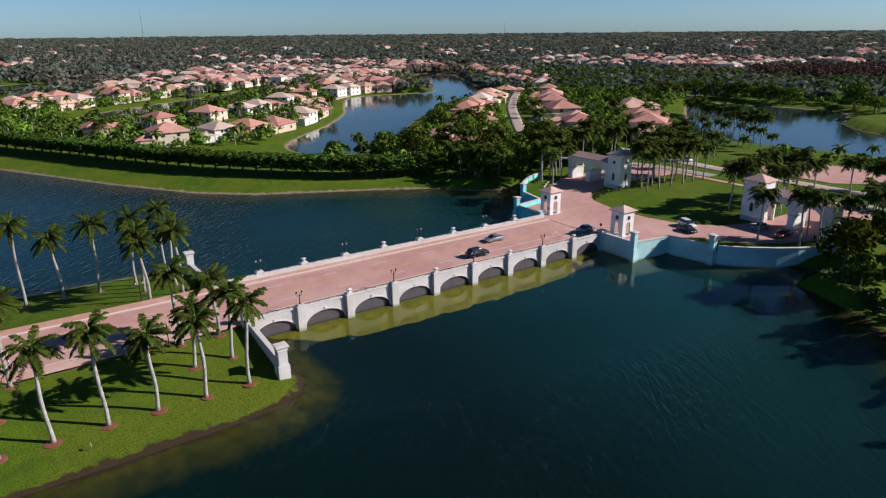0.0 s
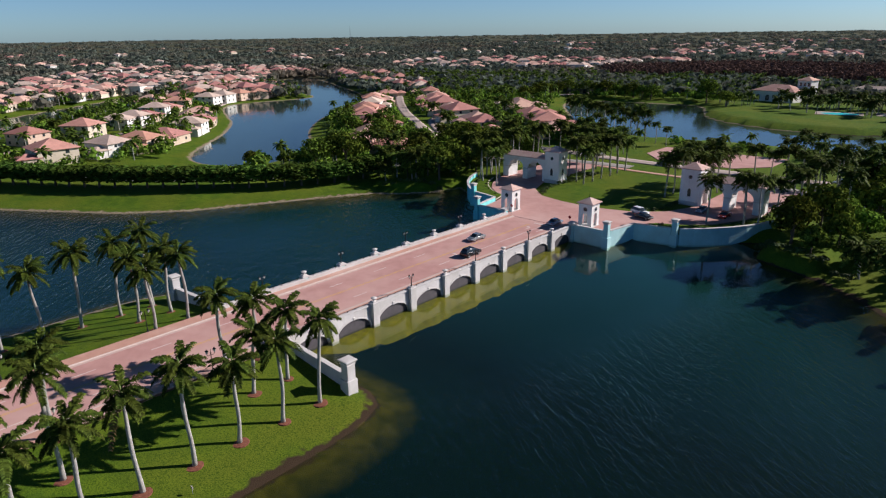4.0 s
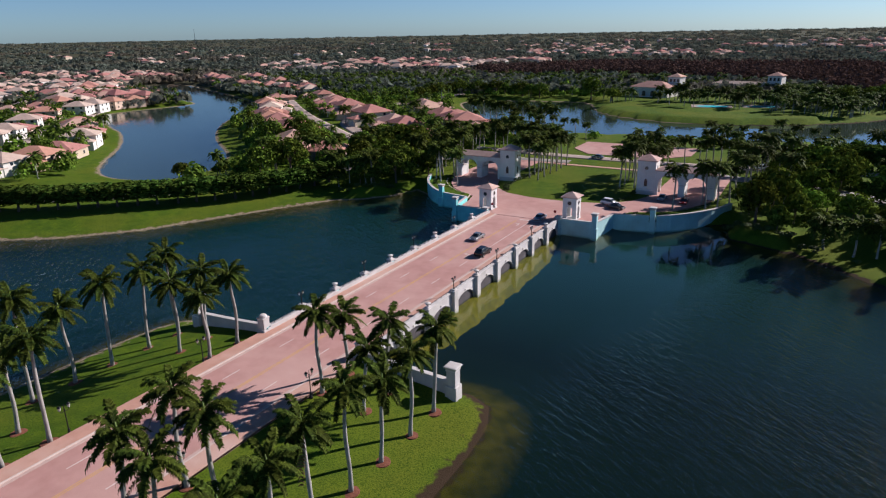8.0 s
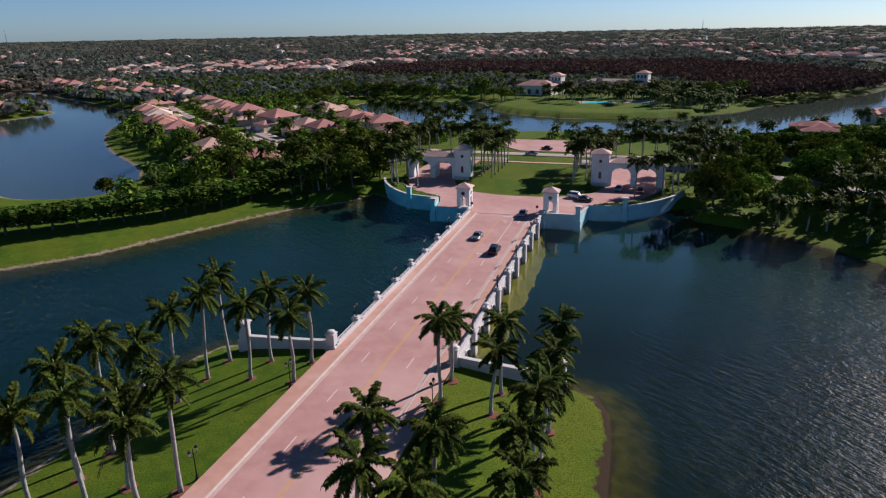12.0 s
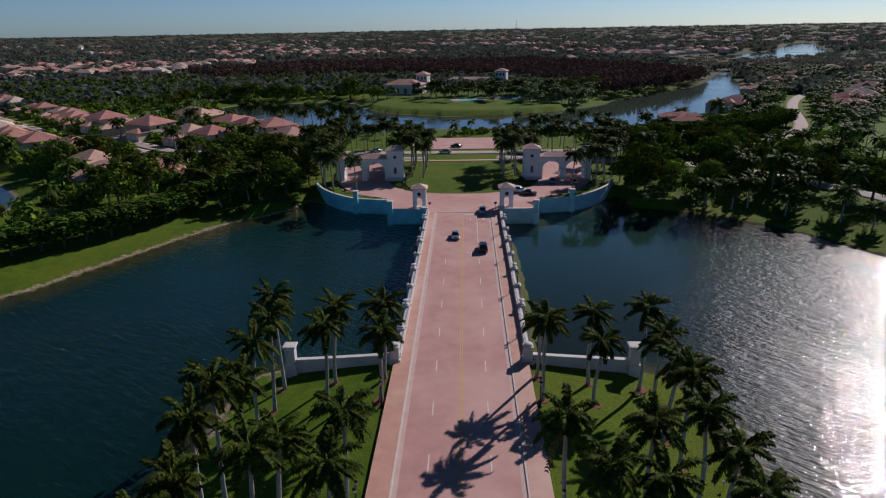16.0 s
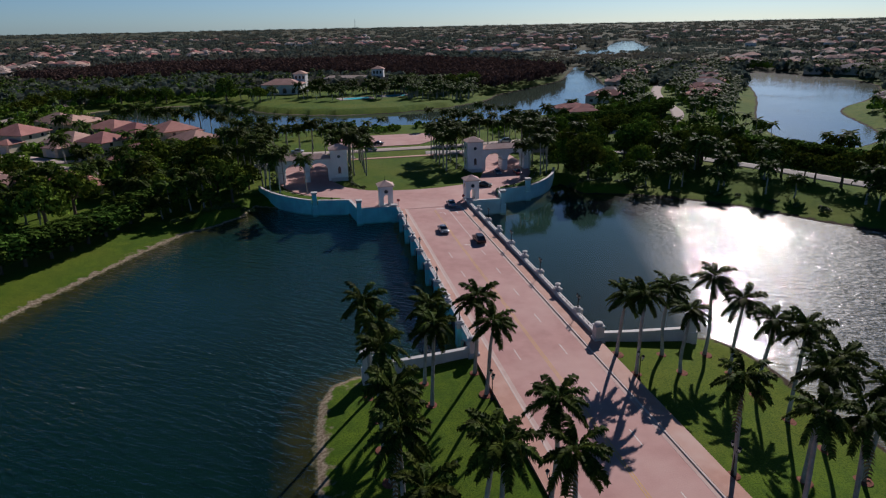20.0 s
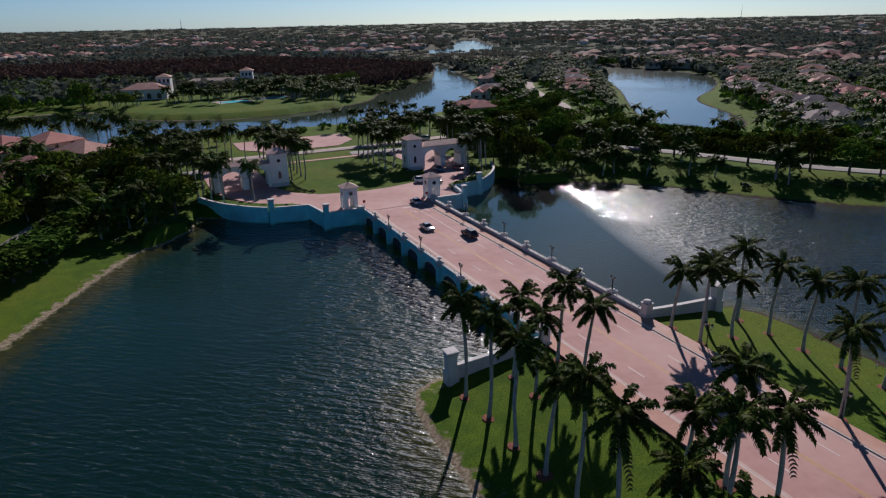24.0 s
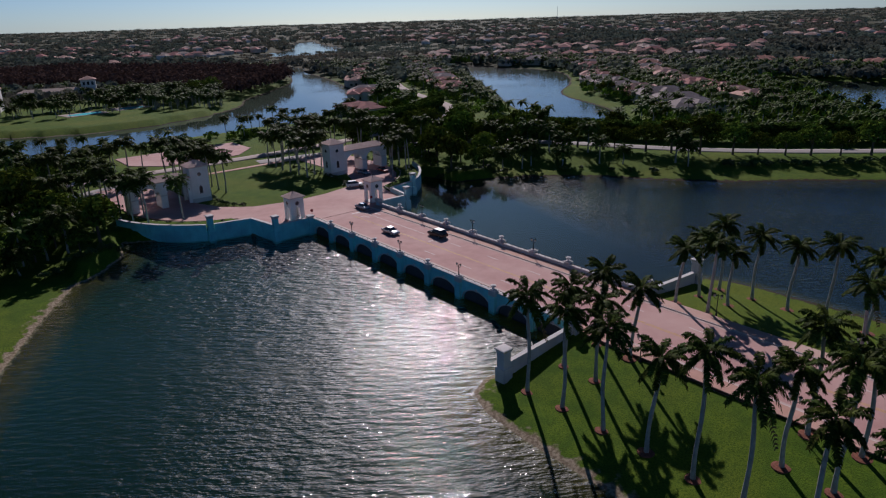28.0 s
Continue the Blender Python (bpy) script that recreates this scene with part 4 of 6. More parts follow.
def kiosk():
    """An open four-legged tower with an arch on each side, a tile hat and a spike."""
    k = thing("gate_tower", "white stucco open gate tower with a small hipped tile roof", "tower", group="gate towers")
    z0, top = DECK, 8.15
    for q in range(4):
        bm = bmesh.new()
        arch_wall(bm, 1.72 if q % 2 else 1.44, z0, z0 + 2.55, 0.72, top, -1.72, -1.44, 0.72)
        for v in bm.verts:
            v.co = pose(0, 0, 0, 0, 0, 90 * q) @ v.co
        w = part("wall", bm, TOWER_WHITE, k)
        bm = turned([(0.64, 0), (0.64, 0.06), (0.50, 0.06), (0.50, 0.0)], 8)
        bm2 = mesh_of(bm, "medallion", STUCCO_TRIM)
        part("medallion", bm2, None, w, "moulded round vent", m=pose(0, 0, 0, 0, 0, 90 * q) @ pose(0, -1.72, 6.95, 90) @ pose(0, 0, 0, 0, 0, 22.5))
        part("vent", turned([(0.49, 0), (0.49, 0.03)], 8), WINDOW_DARK, w, "dark round vent", m=pose(0, 0, 0, 0, 0, 90 * q) @ pose(0, -1.72, 6.95, 90) @ pose(0, 0, 0, 0, 0, 22.5))
    part("floor", boxed(-1.9, 1.9, -1.9, 1.9, z0 - 0.02, z0 + 0.12, bevel=0.03), STUCCO_TRIM, k)
    part("ceiling_slab", boxed(-1.43, 1.43, -1.43, 1.43, 6.1, 6.3), TOWER_WHITE, k)
    part("cornice", boxed(-1.92, 1.92, -1.92, 1.92, top, top + 0.18, bevel=0.05), STUCCO_TRIM, k)
    part("roof", hip_roof(bmesh.new(), -1.9, 1.9, -1.9, 1.9, top + 0.18, 1.15, 0.3, 0.12), TILE, k, "clay tile roof")
    part("spike", turned([(0.12, 9.55), (0.14, 9.7), (0.05, 9.8), (0.03, 10.6), (0.0, 10.9)], 8), IRON, k)
    return k


k0 = kiosk()
k0.matrix_basis = pose(-11.4, 83.6, 0, 0, 0, 0)
copy_thing(k0, pose(11.4, 83.6, 0, 0, 0, 0))


def gatehouse():
    """A tower beside a tile-roofed arcade of three arches over the drive. Built for the side of positive x."""
    g = thing("gatehouse", "white stucco gatehouse with tower and tile-roofed arcade", "gatehouse", group="gatehouses")
    top = 11.9
    tower = part("tower", boxed(-2.5, 2.5, -2.3, 2.3, DECK - 0.3, top, bevel=0.06), TOWER_WHITE, g)
    part("cornice", boxed(-2.7, 2.7, -2.5, 2.5, top, top + 0.22, bevel=0.05), STUCCO_TRIM, tower)
    part("roof", hip_roof(bmesh.new(), -2.6, 2.6, -2.4, 2.4, top + 0.22, 1.4, 0.35, 0.14), TILE, tower, "clay tile roof")
    part("plinth", boxed(-2.62, 2.62, -2.42, 2.42, DECK - 0.3, DECK + 0.9, bevel=0.05), STUCCO_TRIM, tower)
    for q, w in ((0, 2.3), (1, 2.5), (2, 2.3), (3, 2.5)):
        m = pose(0, 0, 0, 0, 0, 90 * q)
        bm = bmesh.new()
        out = [(-0.42, 0), (0.42, 0), (0.42, 1.5), (0.3, 1.85), (0, 2.15), (-0.3, 1.85), (-0.42, 1.5)]
        prism(bm, out, 0, 0.05)
        part("window", bm, WINDOW_DARK, tower, "dark pointed window", m=m @ pose(0, -w - 0.0, DECK + 2.2, 90, 0, 0))
        part("vent", turned([(0.52, 0), (0.52, 0.05)], 8), WINDOW_DARK, tower, "dark round vent", m=m @ pose(0, -w, DECK + 7.3, 90) @ pose(0, 0, 0, 0, 0, 22.5))
        part("window_sill", boxed(-0.6, 0.6, -w - 0.16, -w + 0.05, DECK + 2.0, DECK + 2.2), STUCCO_TRIM, tower, m=m)
    # arcade over the lanes
    for k in range(2):
        xc = 2.5 + 3.6 + k * 7.2
        for y0, y1 in ((-2.2, -1.75), (1.75, 2.2)):
            bm = arch_wall(bmesh.new(), 3.6, DECK - 0.3, DECK + 3.3, 2.3, DECK + 6.6, y0, y1, 2.75)
            part("arch", bm, TOWER_WHITE, g, m=pose(xc, 0, 0))
    for xw in (2.5 + 7.2, 2.5 + 14.4):
        part("pier", boxed(xw - 0.8, xw + 0.8, -2.45, 2.45, DECK - 0.3, DECK + 3.2, bevel=0.05), TOWER_WHITE, g)
        part("pier_cap", boxed(xw - 0.95, xw + 0.95, -2.6, 2.6, DECK + 3.2, DECK + 3.4, bevel=0.03), STUCCO_TRIM, g)
    part("end_wall", boxed(16.9, 18.3, -2.2, 2.2, DECK - 0.3, DECK + 6.6, bevel=0.05), TOWER_WHITE, g)
    part("arcade_ceiling", boxed(2.5, 16.9, -1.75, 1.75, DECK + 6.1, DECK + 6.3), TOWER_WHITE, g)
    part("arcade_cornice", boxed(2.5, 18.4, -2.4, 2.4, DECK + 6.6, DECK + 6.78, bevel=0.04), STUCCO_TRIM, g)
    part("arcade_roof", hip_roof(bmesh.new(), 2.7, 18.3, -2.2, 2.2, DECK + 6.78, 1.25, 0.35, 0.14), TILE, g, "clay tile roof")
    return g


g0 = gatehouse()
g0.matrix_basis = pose(21.2, 119.3, 0)
g1 = copy_thing(g0, pose(-21.2, 119.3, 0, 0, 0, 180))


# ---- lamps on the causeway ----


def post_lamp():
    lamp = thing("street_lamp", "black iron twin lantern lamp post on the lawn", "lamp", group="causeway lamps")
    part("post", turned([(0.28, 0), (0.28, 0.15), (0.16, 0.3), (0.14, 0.7), (0.075, 0.85), (0.06, 3.3), (0.11, 3.38), (0.05, 3.5), (0.03, 3.9), (0.0, 4.1)], 8), IRON, lamp, smooth=True)
    for s in (-1, 1):
        part("arm", tube(bmesh.new(), [(0, 0, 3.2), (0, s * 0.28, 3.08), (0, s * 0.52, 3.16), (0, s * 0.56, 3.4)], 0.04), IRON, lamp)
        lan = part("lantern", lathe(bmesh.new(), [(0.10, 3.4), (0.20, 3.78), (0.19, 3.82)], 6, pose(0, s * 0.56, 0)), LAMP_GLASS, lamp, "frosted lantern")
        part("lantern_cap", lathe(bmesh.new(), [(0.25, 3.82), (0.14, 3.96), (0.03, 4.05), (0.0, 4.16)], 6, pose(0, s * 0.56, 0)), IRON, lan)
    return lamp


pl0 = post_lamp()
LAMP_SPOTS = [(s * 10.0, y) for s in (-1, 1) for y in (-11.6, -31.5, -52)]
for k, (x, y) in enumerate(LAMP_SPOTS):
    m = pose(x, y, height_at(x, y) - 0.03)
    if k == 0:
        pl0.matrix_basis = m
    else:
        copy_thing(pl0, m)


# ---- signs ----


def road_sign(x, y, shape, label, turn=0.0, z=None):
    sg = thing("road_sign", label, "sign", pose(x, y, height_at(x, y) if z is None else z, 0, 0, turn))
    part("post", turned([(0.035, -0.1), (0.035, 2.3)], 6), STEEL, sg)
    if shape == "stop":
        part("plate", turned([(0.38, 0), (0.38, 0.02)], 8), RED_SIGN, sg, m=pose(0, -0.04, 2.1, 90) @ pose(0, 0, 0, 0, 0, 22.5))
    else:
        part("plate", boxed(-0.3, 0.3, -0.06, -0.04, 1.5, 2.3), WHITE_PAINT, sg)
    return sg


road_sign(8.4, 80.2, "stop", "red octagonal stop sign beside the gate", z=DECK + 0.05)
road_sign(-8.6, 80.2, "stop", "small dark sign beside the gate tower", 180, z=DECK + 0.05)
small = thing("lawn_sign", "small white notice on a post in the lawn", "sign", pose(28.3, -24.4, height_at(28.3, -24.4)))
part("post", turned([(0.03, -0.05), (0.03, 0.7)], 6), STEEL, small)
part("plate", boxed(-0.18, 0.18, -0.03, 0.03, 0.7, 1.0), WHITE_PAINT, small)


# ---- cars ----


def car(paint_mat, kind="sedan"):
    label, L, H, W = {"sedan": ("sedan", 4.7, 1.46, 1.84), "suv": ("sport utility vehicle", 4.85, 1.75, 1.95)}[kind]
    c = thing("car", "parked " + label, "car")
    roof = H
    prof = [(-L / 2, 0.45), (-L / 2 + 0.05, 0.82), (-L / 2 + 0.9, 0.95), (L / 2 - 1.1, 0.92), (L / 2 - 0.15, 0.74), (L / 2, 0.45), (L / 2 - 0.1, 0.28), (-L / 2 + 0.1, 0.28)]
    if kind == "suv":
        prof = [(-L / 2, 0.5), (-L / 2 + 0.02, 1.0), (-L / 2 + 0.3, 1.08), (L / 2 - 1.25, 1.05), (L / 2 - 0.12, 0.92), (L / 2, 0.5), (L / 2 - 0.1, 0.32), (-L / 2 + 0.1, 0.32)]
    belt = prof[2][1]

    def extrude(pr, w0, w1, zsplit):
        bm = bmesh.new()
        a = [bm.verts.new((-(w0 if z < zsplit else w1), y, z)) for y, z in pr]
        b = [bm.verts.new(((w0 if z < zsplit else w1), y, z)) for y, z in pr]
        bm.faces.new(a)
        bm.faces.new(b[::-1])
        for k in range(len(pr)):
            bm.faces.new((a[k], b[k], b[(k + 1) % len(pr)], a[(k + 1) % len(pr)]))
        bmesh.ops.recalc_face_normals(bm, faces=bm.faces)
        bmesh.ops.bevel(bm, geom=list(bm.edges), offset=0.07, segments=2, affect="EDGES", profile=0.5)
        return bm

    part("body", extrude(prof, W / 2, W / 2 - 0.04, 0.9), paint_mat, c, smooth=True)
    if kind == "sedan":
        cab = [(-L / 2 + 0.75, belt - 0.06), (-L / 2 + 1.45, roof - 0.05), (-L / 2 + 2.6, roof), (L / 2 - 1.75, roof - 0.12), (L / 2 - 1.0, belt - 0.08)]
    else:
        cab = [(-L / 2 + 0.12, belt - 0.06), (-L / 2 + 0.5, roof - 0.08), (-L / 2 + 2.2, roof), (L / 2 - 1.95, roof - 0.08), (L / 2 - 1.15, belt - 0.06)]
    part("glasshouse", extrude(cab, W / 2 - 0.1, W / 2 - 0.28, belt + 0.1), WINDOW_DARK, c, "dark glass", smooth=True)
    part("roof", boxed(-W / 2 + 0.30, W / 2 - 0.30, cab[1][0] + 0.15, cab[3][0] - 0.05, roof - 0.05, roof + 0.03, bevel=0.03), paint_mat, c)
    for sx in (-1, 1):
        for yy in (-L / 2 + 0.85, L / 2 - 0.9):
            tw = part("wheel", lathe(bmesh.new(), [(0.2, -0.11), (0.33, -0.11), (0.335, 0.0), (0.33, 0.11), (0.2, 0.11)], 14), TYRE, c, m=pose(sx * (W / 2 - 0.12), yy, 0.335, 0, 90, 0))
            part("rim", lathe(bmesh.new(), [(0.21, -0.12), (0.21, 0.12)], 10), STEEL, tw)
        part("headlight", boxed(sx * (W / 2 - 0.28) - 0.2, sx * (W / 2 - 0.28) + 0.2, L / 2 - 0.16, L / 2 - 0.02, 0.6, 0.74, bevel=0.02), HEADLIGHT, c)
        part("tail_light", boxed(sx * (W / 2 - 0.28) - 0.2, sx * (W / 2 - 0.28) + 0.2, -L / 2 - 0.0, -L / 2 + 0.12, 0.7, 0.85, bevel=0.02), TAIL, c)
        part("mirror", boxed(sx * (W / 2 + 0.08) - 0.08, sx * (W / 2 + 0.08) + 0.08, L / 2 - 1.65, L / 2 - 1.5, belt, belt + 0.14, bevel=0.02), paint_mat, c)
    return c


CARS = [(5.0, 79.2, 0, 3, "sedan", "pale blue sedan stopped at the gate line"),
        (16.2, 100.2, 250, 2, "suv", "white sport utility vehicle on the forecourt"),
        (18.6, 97.2, 255, 1, "sedan", "black sedan on the forecourt beside the lawn"),
        (27.0, 112.0, 180, 3, "sedan", "grey sedan waiting under the gatehouse"),
        (33.0, 110.5, 180, 4, "sedan", "red sedan waiting by the gatehouse arches"),
        (-1.6, 58.0, 180, 0, "sedan", "silver sedan driving on the pink bridge deck"),
        (4.4, 49.0, 0, 1, "suv", "black sport utility vehicle driving on the bridge"),
        (-7.0, 164.0, 90, 0, "sedan", "silver sedan on the boulevard beyond the gate"),
        (-3.0, 176.0, 60, 1, "sedan", "dark sedan in the paved court"),
        (46.0, 166.0, 85, 2, "suv", "white sport utility vehicle on the boulevard"),
        (-34.0, 168.0, 80, 2, "sedan", "white sedan on the boulevard")]
for x, y, rz, pm, kd, lb in CARS:
    c = car(PAINTS[pm], kd)
    z = DECK - 0.06 if abs(x) < 9 and y < 79 else (DECK if 79 <= y < 151 else (DECK + 0.02 if 172 < y else height_at(x, y) + 0.14))
    c.matrix_basis = pose(x, y, z + 0.005, 0, 0, rz)
    tagged(c, lb)

# ---- palms ----
rng = random.Random(7)


def frond_mesh(name, length, rise, droop, leaflet, pairs, material, seed, width=0.15):
    """A feather leaf along +x: an arching rib with hanging leaflets."""
    r = random.Random(seed)
    bm = bmesh.new()

    def rib(t):
        return Vector((length * (t - 0.12 * t * t * droop), 0, length * (rise * t - droop * t * t)))

    pts = [rib(k / 7) for k in range(8)]
    tube(bm, pts, [0.05 * (1 - k / 8.5) for k in range(8)], 3)
    for k in range(pairs):
        t = 0.12 + 0.88 * (k + 0.5) / pairs
        p = rib(t)
        d = (rib(min(1, t + 0.02)) - rib(t - 0.02)).normalized()
        ln = leaflet * (0.55 + 0.45 * math.sin(math.pi * min(1, t * 1.05))) * r.uniform(0.85, 1.1)
        for s in (-1, 1):
            up = r.choice((0.35, 0.05, -0.25))
            out = (Vector((0, s, up)) + d * 0.55).normalized()
            mid = p + out * ln * 0.55
            tip = p + out * ln * 0.9 + Vector((0, 0, -0.38 * ln))
            w = d * width
            a, b = bm.verts.new(p - w * 0.5), bm.verts.new(p + w * 0.5)
            c, e = bm.verts.new(mid + w * 0.6), bm.verts.new(mid - w * 0.6)
            g = bm.verts.new(tip)
            bm.faces.new((a, b, c, e))
            bm.faces.new((e, c, g))
    return mesh_of(bm, name, material)


FRONDS = [frond_mesh("frond", 2.85, 1.0, 0.58, 0.74, 36, FROND, 1, 0.13), frond_mesh("frond", 3.2, 0.62, 0.62, 0.78, 38, FROND, 2, 0.13),
          frond_mesh("frond", 3.2, 0.26, 0.64, 0.78, 38, FROND, 3, 0.13), frond_mesh("frond", 3.0, -0.08, 0.64, 0.74, 36, FROND, 4, 0.13)]
DRY = frond_mesh("frond", 3.3, -0.5, 0.7, 0.7, 18, DRY_FROND, 5)


def palm_trunk(h, lean, seed):
    r = random.Random(seed)
    n = 9
    pts = [Vector((lean * (k / n) ** 1.6 * h * 0.1, 0.15 * math.sin(k * 0.7 + seed), h * k / n - 0.3)) for k in range(n + 1)]
    rad = [0.34, 0.27, 0.235, 0.225, 0.23, 0.235, 0.225, 0.205, 0.185, 0.165]
    return tube(bmesh.new(), pts, rad, 10), pts[-1]


def royal_palm(h, lean, seed, count=21):
    """Trunk, green crownshaft and a head of feather fronds, blown a little to one side."""
    r = random.Random(seed)
    p = thing("royal_palm", "tall royal palm with pale grey trunk and feathery dark fronds", "palm tree", group="royal palms")
    bm, top = palm_trunk(h, lean, seed)
    part("trunk", bm, PALM_TRUNK, p, smooth=True)
    part("crownshaft", lathe(bmesh.new(), [(0.17, -0.05), (0.21, 0.25), (0.17, 0.9), (0.10, 1.35), (0.03, 1.9)], 8, Matrix.Translation(top)), CROWNSHAFT, p, "smooth green crownshaft", smooth=True)
    for k in range(count):
        a = 137.5 * k + r.uniform(-14, 14)
        lvl = k / count
        me = FRONDS[min(3, int(lvl * 4 + r.uniform(-0.3, 0.3)) if lvl > 0.07 else 0)]
        # the wind lays the head over towards -x
        tilt = 7 * math.cos(radians(a)) + r.uniform(-6, 6)
        m = Matrix.Translation(top + Vector((0, 0, 1.25 - 0.45 * lvl))) @ pose(0, 0, 0, r.uniform(-14, 14), tilt, a) @ Matrix.Diagonal((r.uniform(0.88, 1.08),) * 3 + (1,))
        part("frond", me, None, p, m=m)
    if r.random() < 0.4:
        part("frond", DRY, None, p, "brown dry frond", m=Matrix.Translation(top + Vector((0, 0, 0.7))) @ pose(0, 0, 0, 0, 0, r.uniform(0, 360)))
    return p


PALMS = [royal_palm(h, ln, sd) for h, ln, sd in ((10.2, 0.5, 11), (9.6, 0.9, 12), (10.8, 0.3, 13), (10.0, -0.4, 14), (10.5, 0.7, 15))]
used = set()


def put(pool, k, m):
    """Moves the first of a kind into place, and copies it after that."""
    ob = pool[k]
    if ob not in used:
        used.add(ob)
        ob.matrix_basis = m
        return ob
    return copy_thing(ob, m)


ring_me = mesh_of(lathe(bmesh.new(), [(0.95, -0.12), (0.92, 0.03), (0.6, 0.08), (0.25, 0.1)], 14), "mulch_ring", MULCH)
n_p = 0
for s, rows in ((-1, LEFT_PALMS), (1, RIGHT_PALMS)):
    for x, ys in rows.items():
        for y in ys:
            xx, yy = s * x + rng.uniform(-0.2, 0.2), y + rng.uniform(-0.2, 0.2)
            zz = height_at(xx, yy)
            f = (rng.uniform(0.93, 1.04) if s > 0 else rng.uniform(1.06, 1.2)) * (0.9 if y > -12 and x < 20 else 1.0)
            put(PALMS, n_p % 5, pose(xx, yy, zz, 0, 0, rng.uniform(-50, 50)) @ Matrix.Diagonal((1, 1, f, 1)))
            tagged(new("mulch_ring", ring_me), "ring of red bark mulch round a palm", "mulch", group="mulch rings").matrix_basis = pose(xx, yy, zz, rng.uniform(-2, 2), 0, rng.uniform(0, 360)) @ Matrix.Diagonal((rng.uniform(0.8, 1.15),) * 2 + (1, 1))
            n_p += 1


def crown_of_fronds(seed, count=21, scale=1.0):
    """A whole palm head in one mesh, for palms farther off: arched feather leaves of wide leaflets."""
    r = random.Random(seed)
    bm = bmesh.new()
    for k in range(count):
        lvl = k / count
        a = radians(137.5 * k + r.uniform(-15, 15))
        lift, droop, ln = 1.05 - 1.3 * lvl, r.uniform(0.55, 0.8), r.uniform(2.5, 3.1) * scale
        ca, sa = math.cos(a), math.sin(a)

        def rib(t):
            q = ln * (t - 0.12 * t * t * droop)
            return Vector((q * ca, q * sa, ln * (lift * t - droop * t * t)))
        n = 13
        side = Vector((-sa, ca, 0))
        for j in range(n):
            t = 0.08 + 0.92 * (j + 0.5) / n
            p = rib(t)
            d = (rib(min(1, t + 0.03)) - rib(t - 0.03)).normalized()
            ll = 0.88 * scale * (0.5 + 0.5 * math.sin(math.pi * min(1, t * 1.05)))
            for sg in (-1, 1):
                out = (side * sg + d * 0.6 + Vector((0, 0, r.choice((0.3, 0.0, -0.35))))).normalized()
                w = d * 0.19 * scale
                mid, tip = p + out * ll * 0.6, p + out * ll - Vector((0, 0, 0.36 * ll))
                v = [bm.verts.new(q) for q in (p - w * 0.6, p + w * 0.6, mid + w * 0.7, mid - w * 0.7, tip)]
                bm.faces.new(v[:4])
                bm.faces.new((v[3], v[2], v[4]))
    return bm


def far_palm(h, seed, label, scale=1.0):
    p = thing("palm_tree", label, "palm tree", group="palms by the gate")
    bm, top = palm_trunk(h, 0.4, seed)
    for v in bm.verts:
        v.co.x, v.co.y = top.x * (v.co.z / h) + (v.co.x - top.x * (v.co.z / h)) * 0.8, v.co.y * 0.8
    part("trunk", bm, PALM_TRUNK, p, smooth=True)
    bm = crown_of_fronds(seed, 25, scale * 1.12)
    bmesh.ops.translate(bm, verts=bm.verts, vec=top + Vector((0, 0, 0.9)))
    part("crown", bm, FROND, p, "head of dark feathery fronds")
    return p


GATE_PALMS = [far_palm(h, sd, "tall palm with slender pale trunk by the gate") for h, sd in ((9.6, 21), (10.6, 22), (8.8, 23), (10.0, 24))]
COCO = [far_palm(h, sd, "bushy palm with drooping fronds among the trees", 1.05) for h, sd in ((5.2, 31), (6.4, 32), (4.2, 33))]
n_g = 0


def gate_palm(x, y, f=1.0):
    global n_g
    f *= rng.uniform(0.9, 1.12)
    z = max(height_at(x, y), 0.3)
    put(GATE_PALMS, n_g % 4, pose(x, y, z, 0, 0, rng.uniform(0, 360)) @ Matrix.Diagonal((f, f, f, 1)))
    n_g += 1


n_c = 0


def coco(x, y, f=1.0):
    global n_c
    f *= rng.uniform(0.85, 1.15)
    put(COCO, n_c % 3, pose(x, y, max(height_at(x, y), 0.3), 0, 0, rng.uniform(0, 360)) @ Matrix.Diagonal((f, f, f, 1)))
    n_c += 1


for s in (-1, 1):
    for k in range(3, 9):
        gate_palm(s * (12.6 + 0.5 * rng.random()), 106 + k * 5.2)
        if s < 0 or k % 2:
            gate_palm(s * (16.4 + 0.6 * rng.random()), 108 + k * 5.2)
    for x, y in ((31, 103), (37.5, 112), (39, 106), (44, 116), (47, 121), (43.5, 127), (46, 134), (44, 142),
                 (50, 128), (53, 138), (49, 146), (22, 128), (22, 136), (22, 144), (56, 120)):
        gate_palm(s * (x + rng.uniform(-0.6, 0.6)), y + rng.uniform(-0.8, 0.8))
    for k in range(9):
        gate_palm(s * (24 + k * 4.4), 158 + rng.uniform(-1, 1) + 0.3 * k, 0.88)
        if k < 6:
            gate_palm(s * (28 + k * 5), 176 + rng.uniform(-3, 3), 0.85)
    for k in range(8):
        gate_palm(s * (24 + k * 6), 205 + rng.uniform(-4, 4) + k * 2.5, 0.72)
for x, y in ((41.5, 108), (-41.5, 108), (-43, 113), (-40, 118)):
    gate_palm(x, y, 0.9)

# ---- broadleaf trees, hedges, woods ----


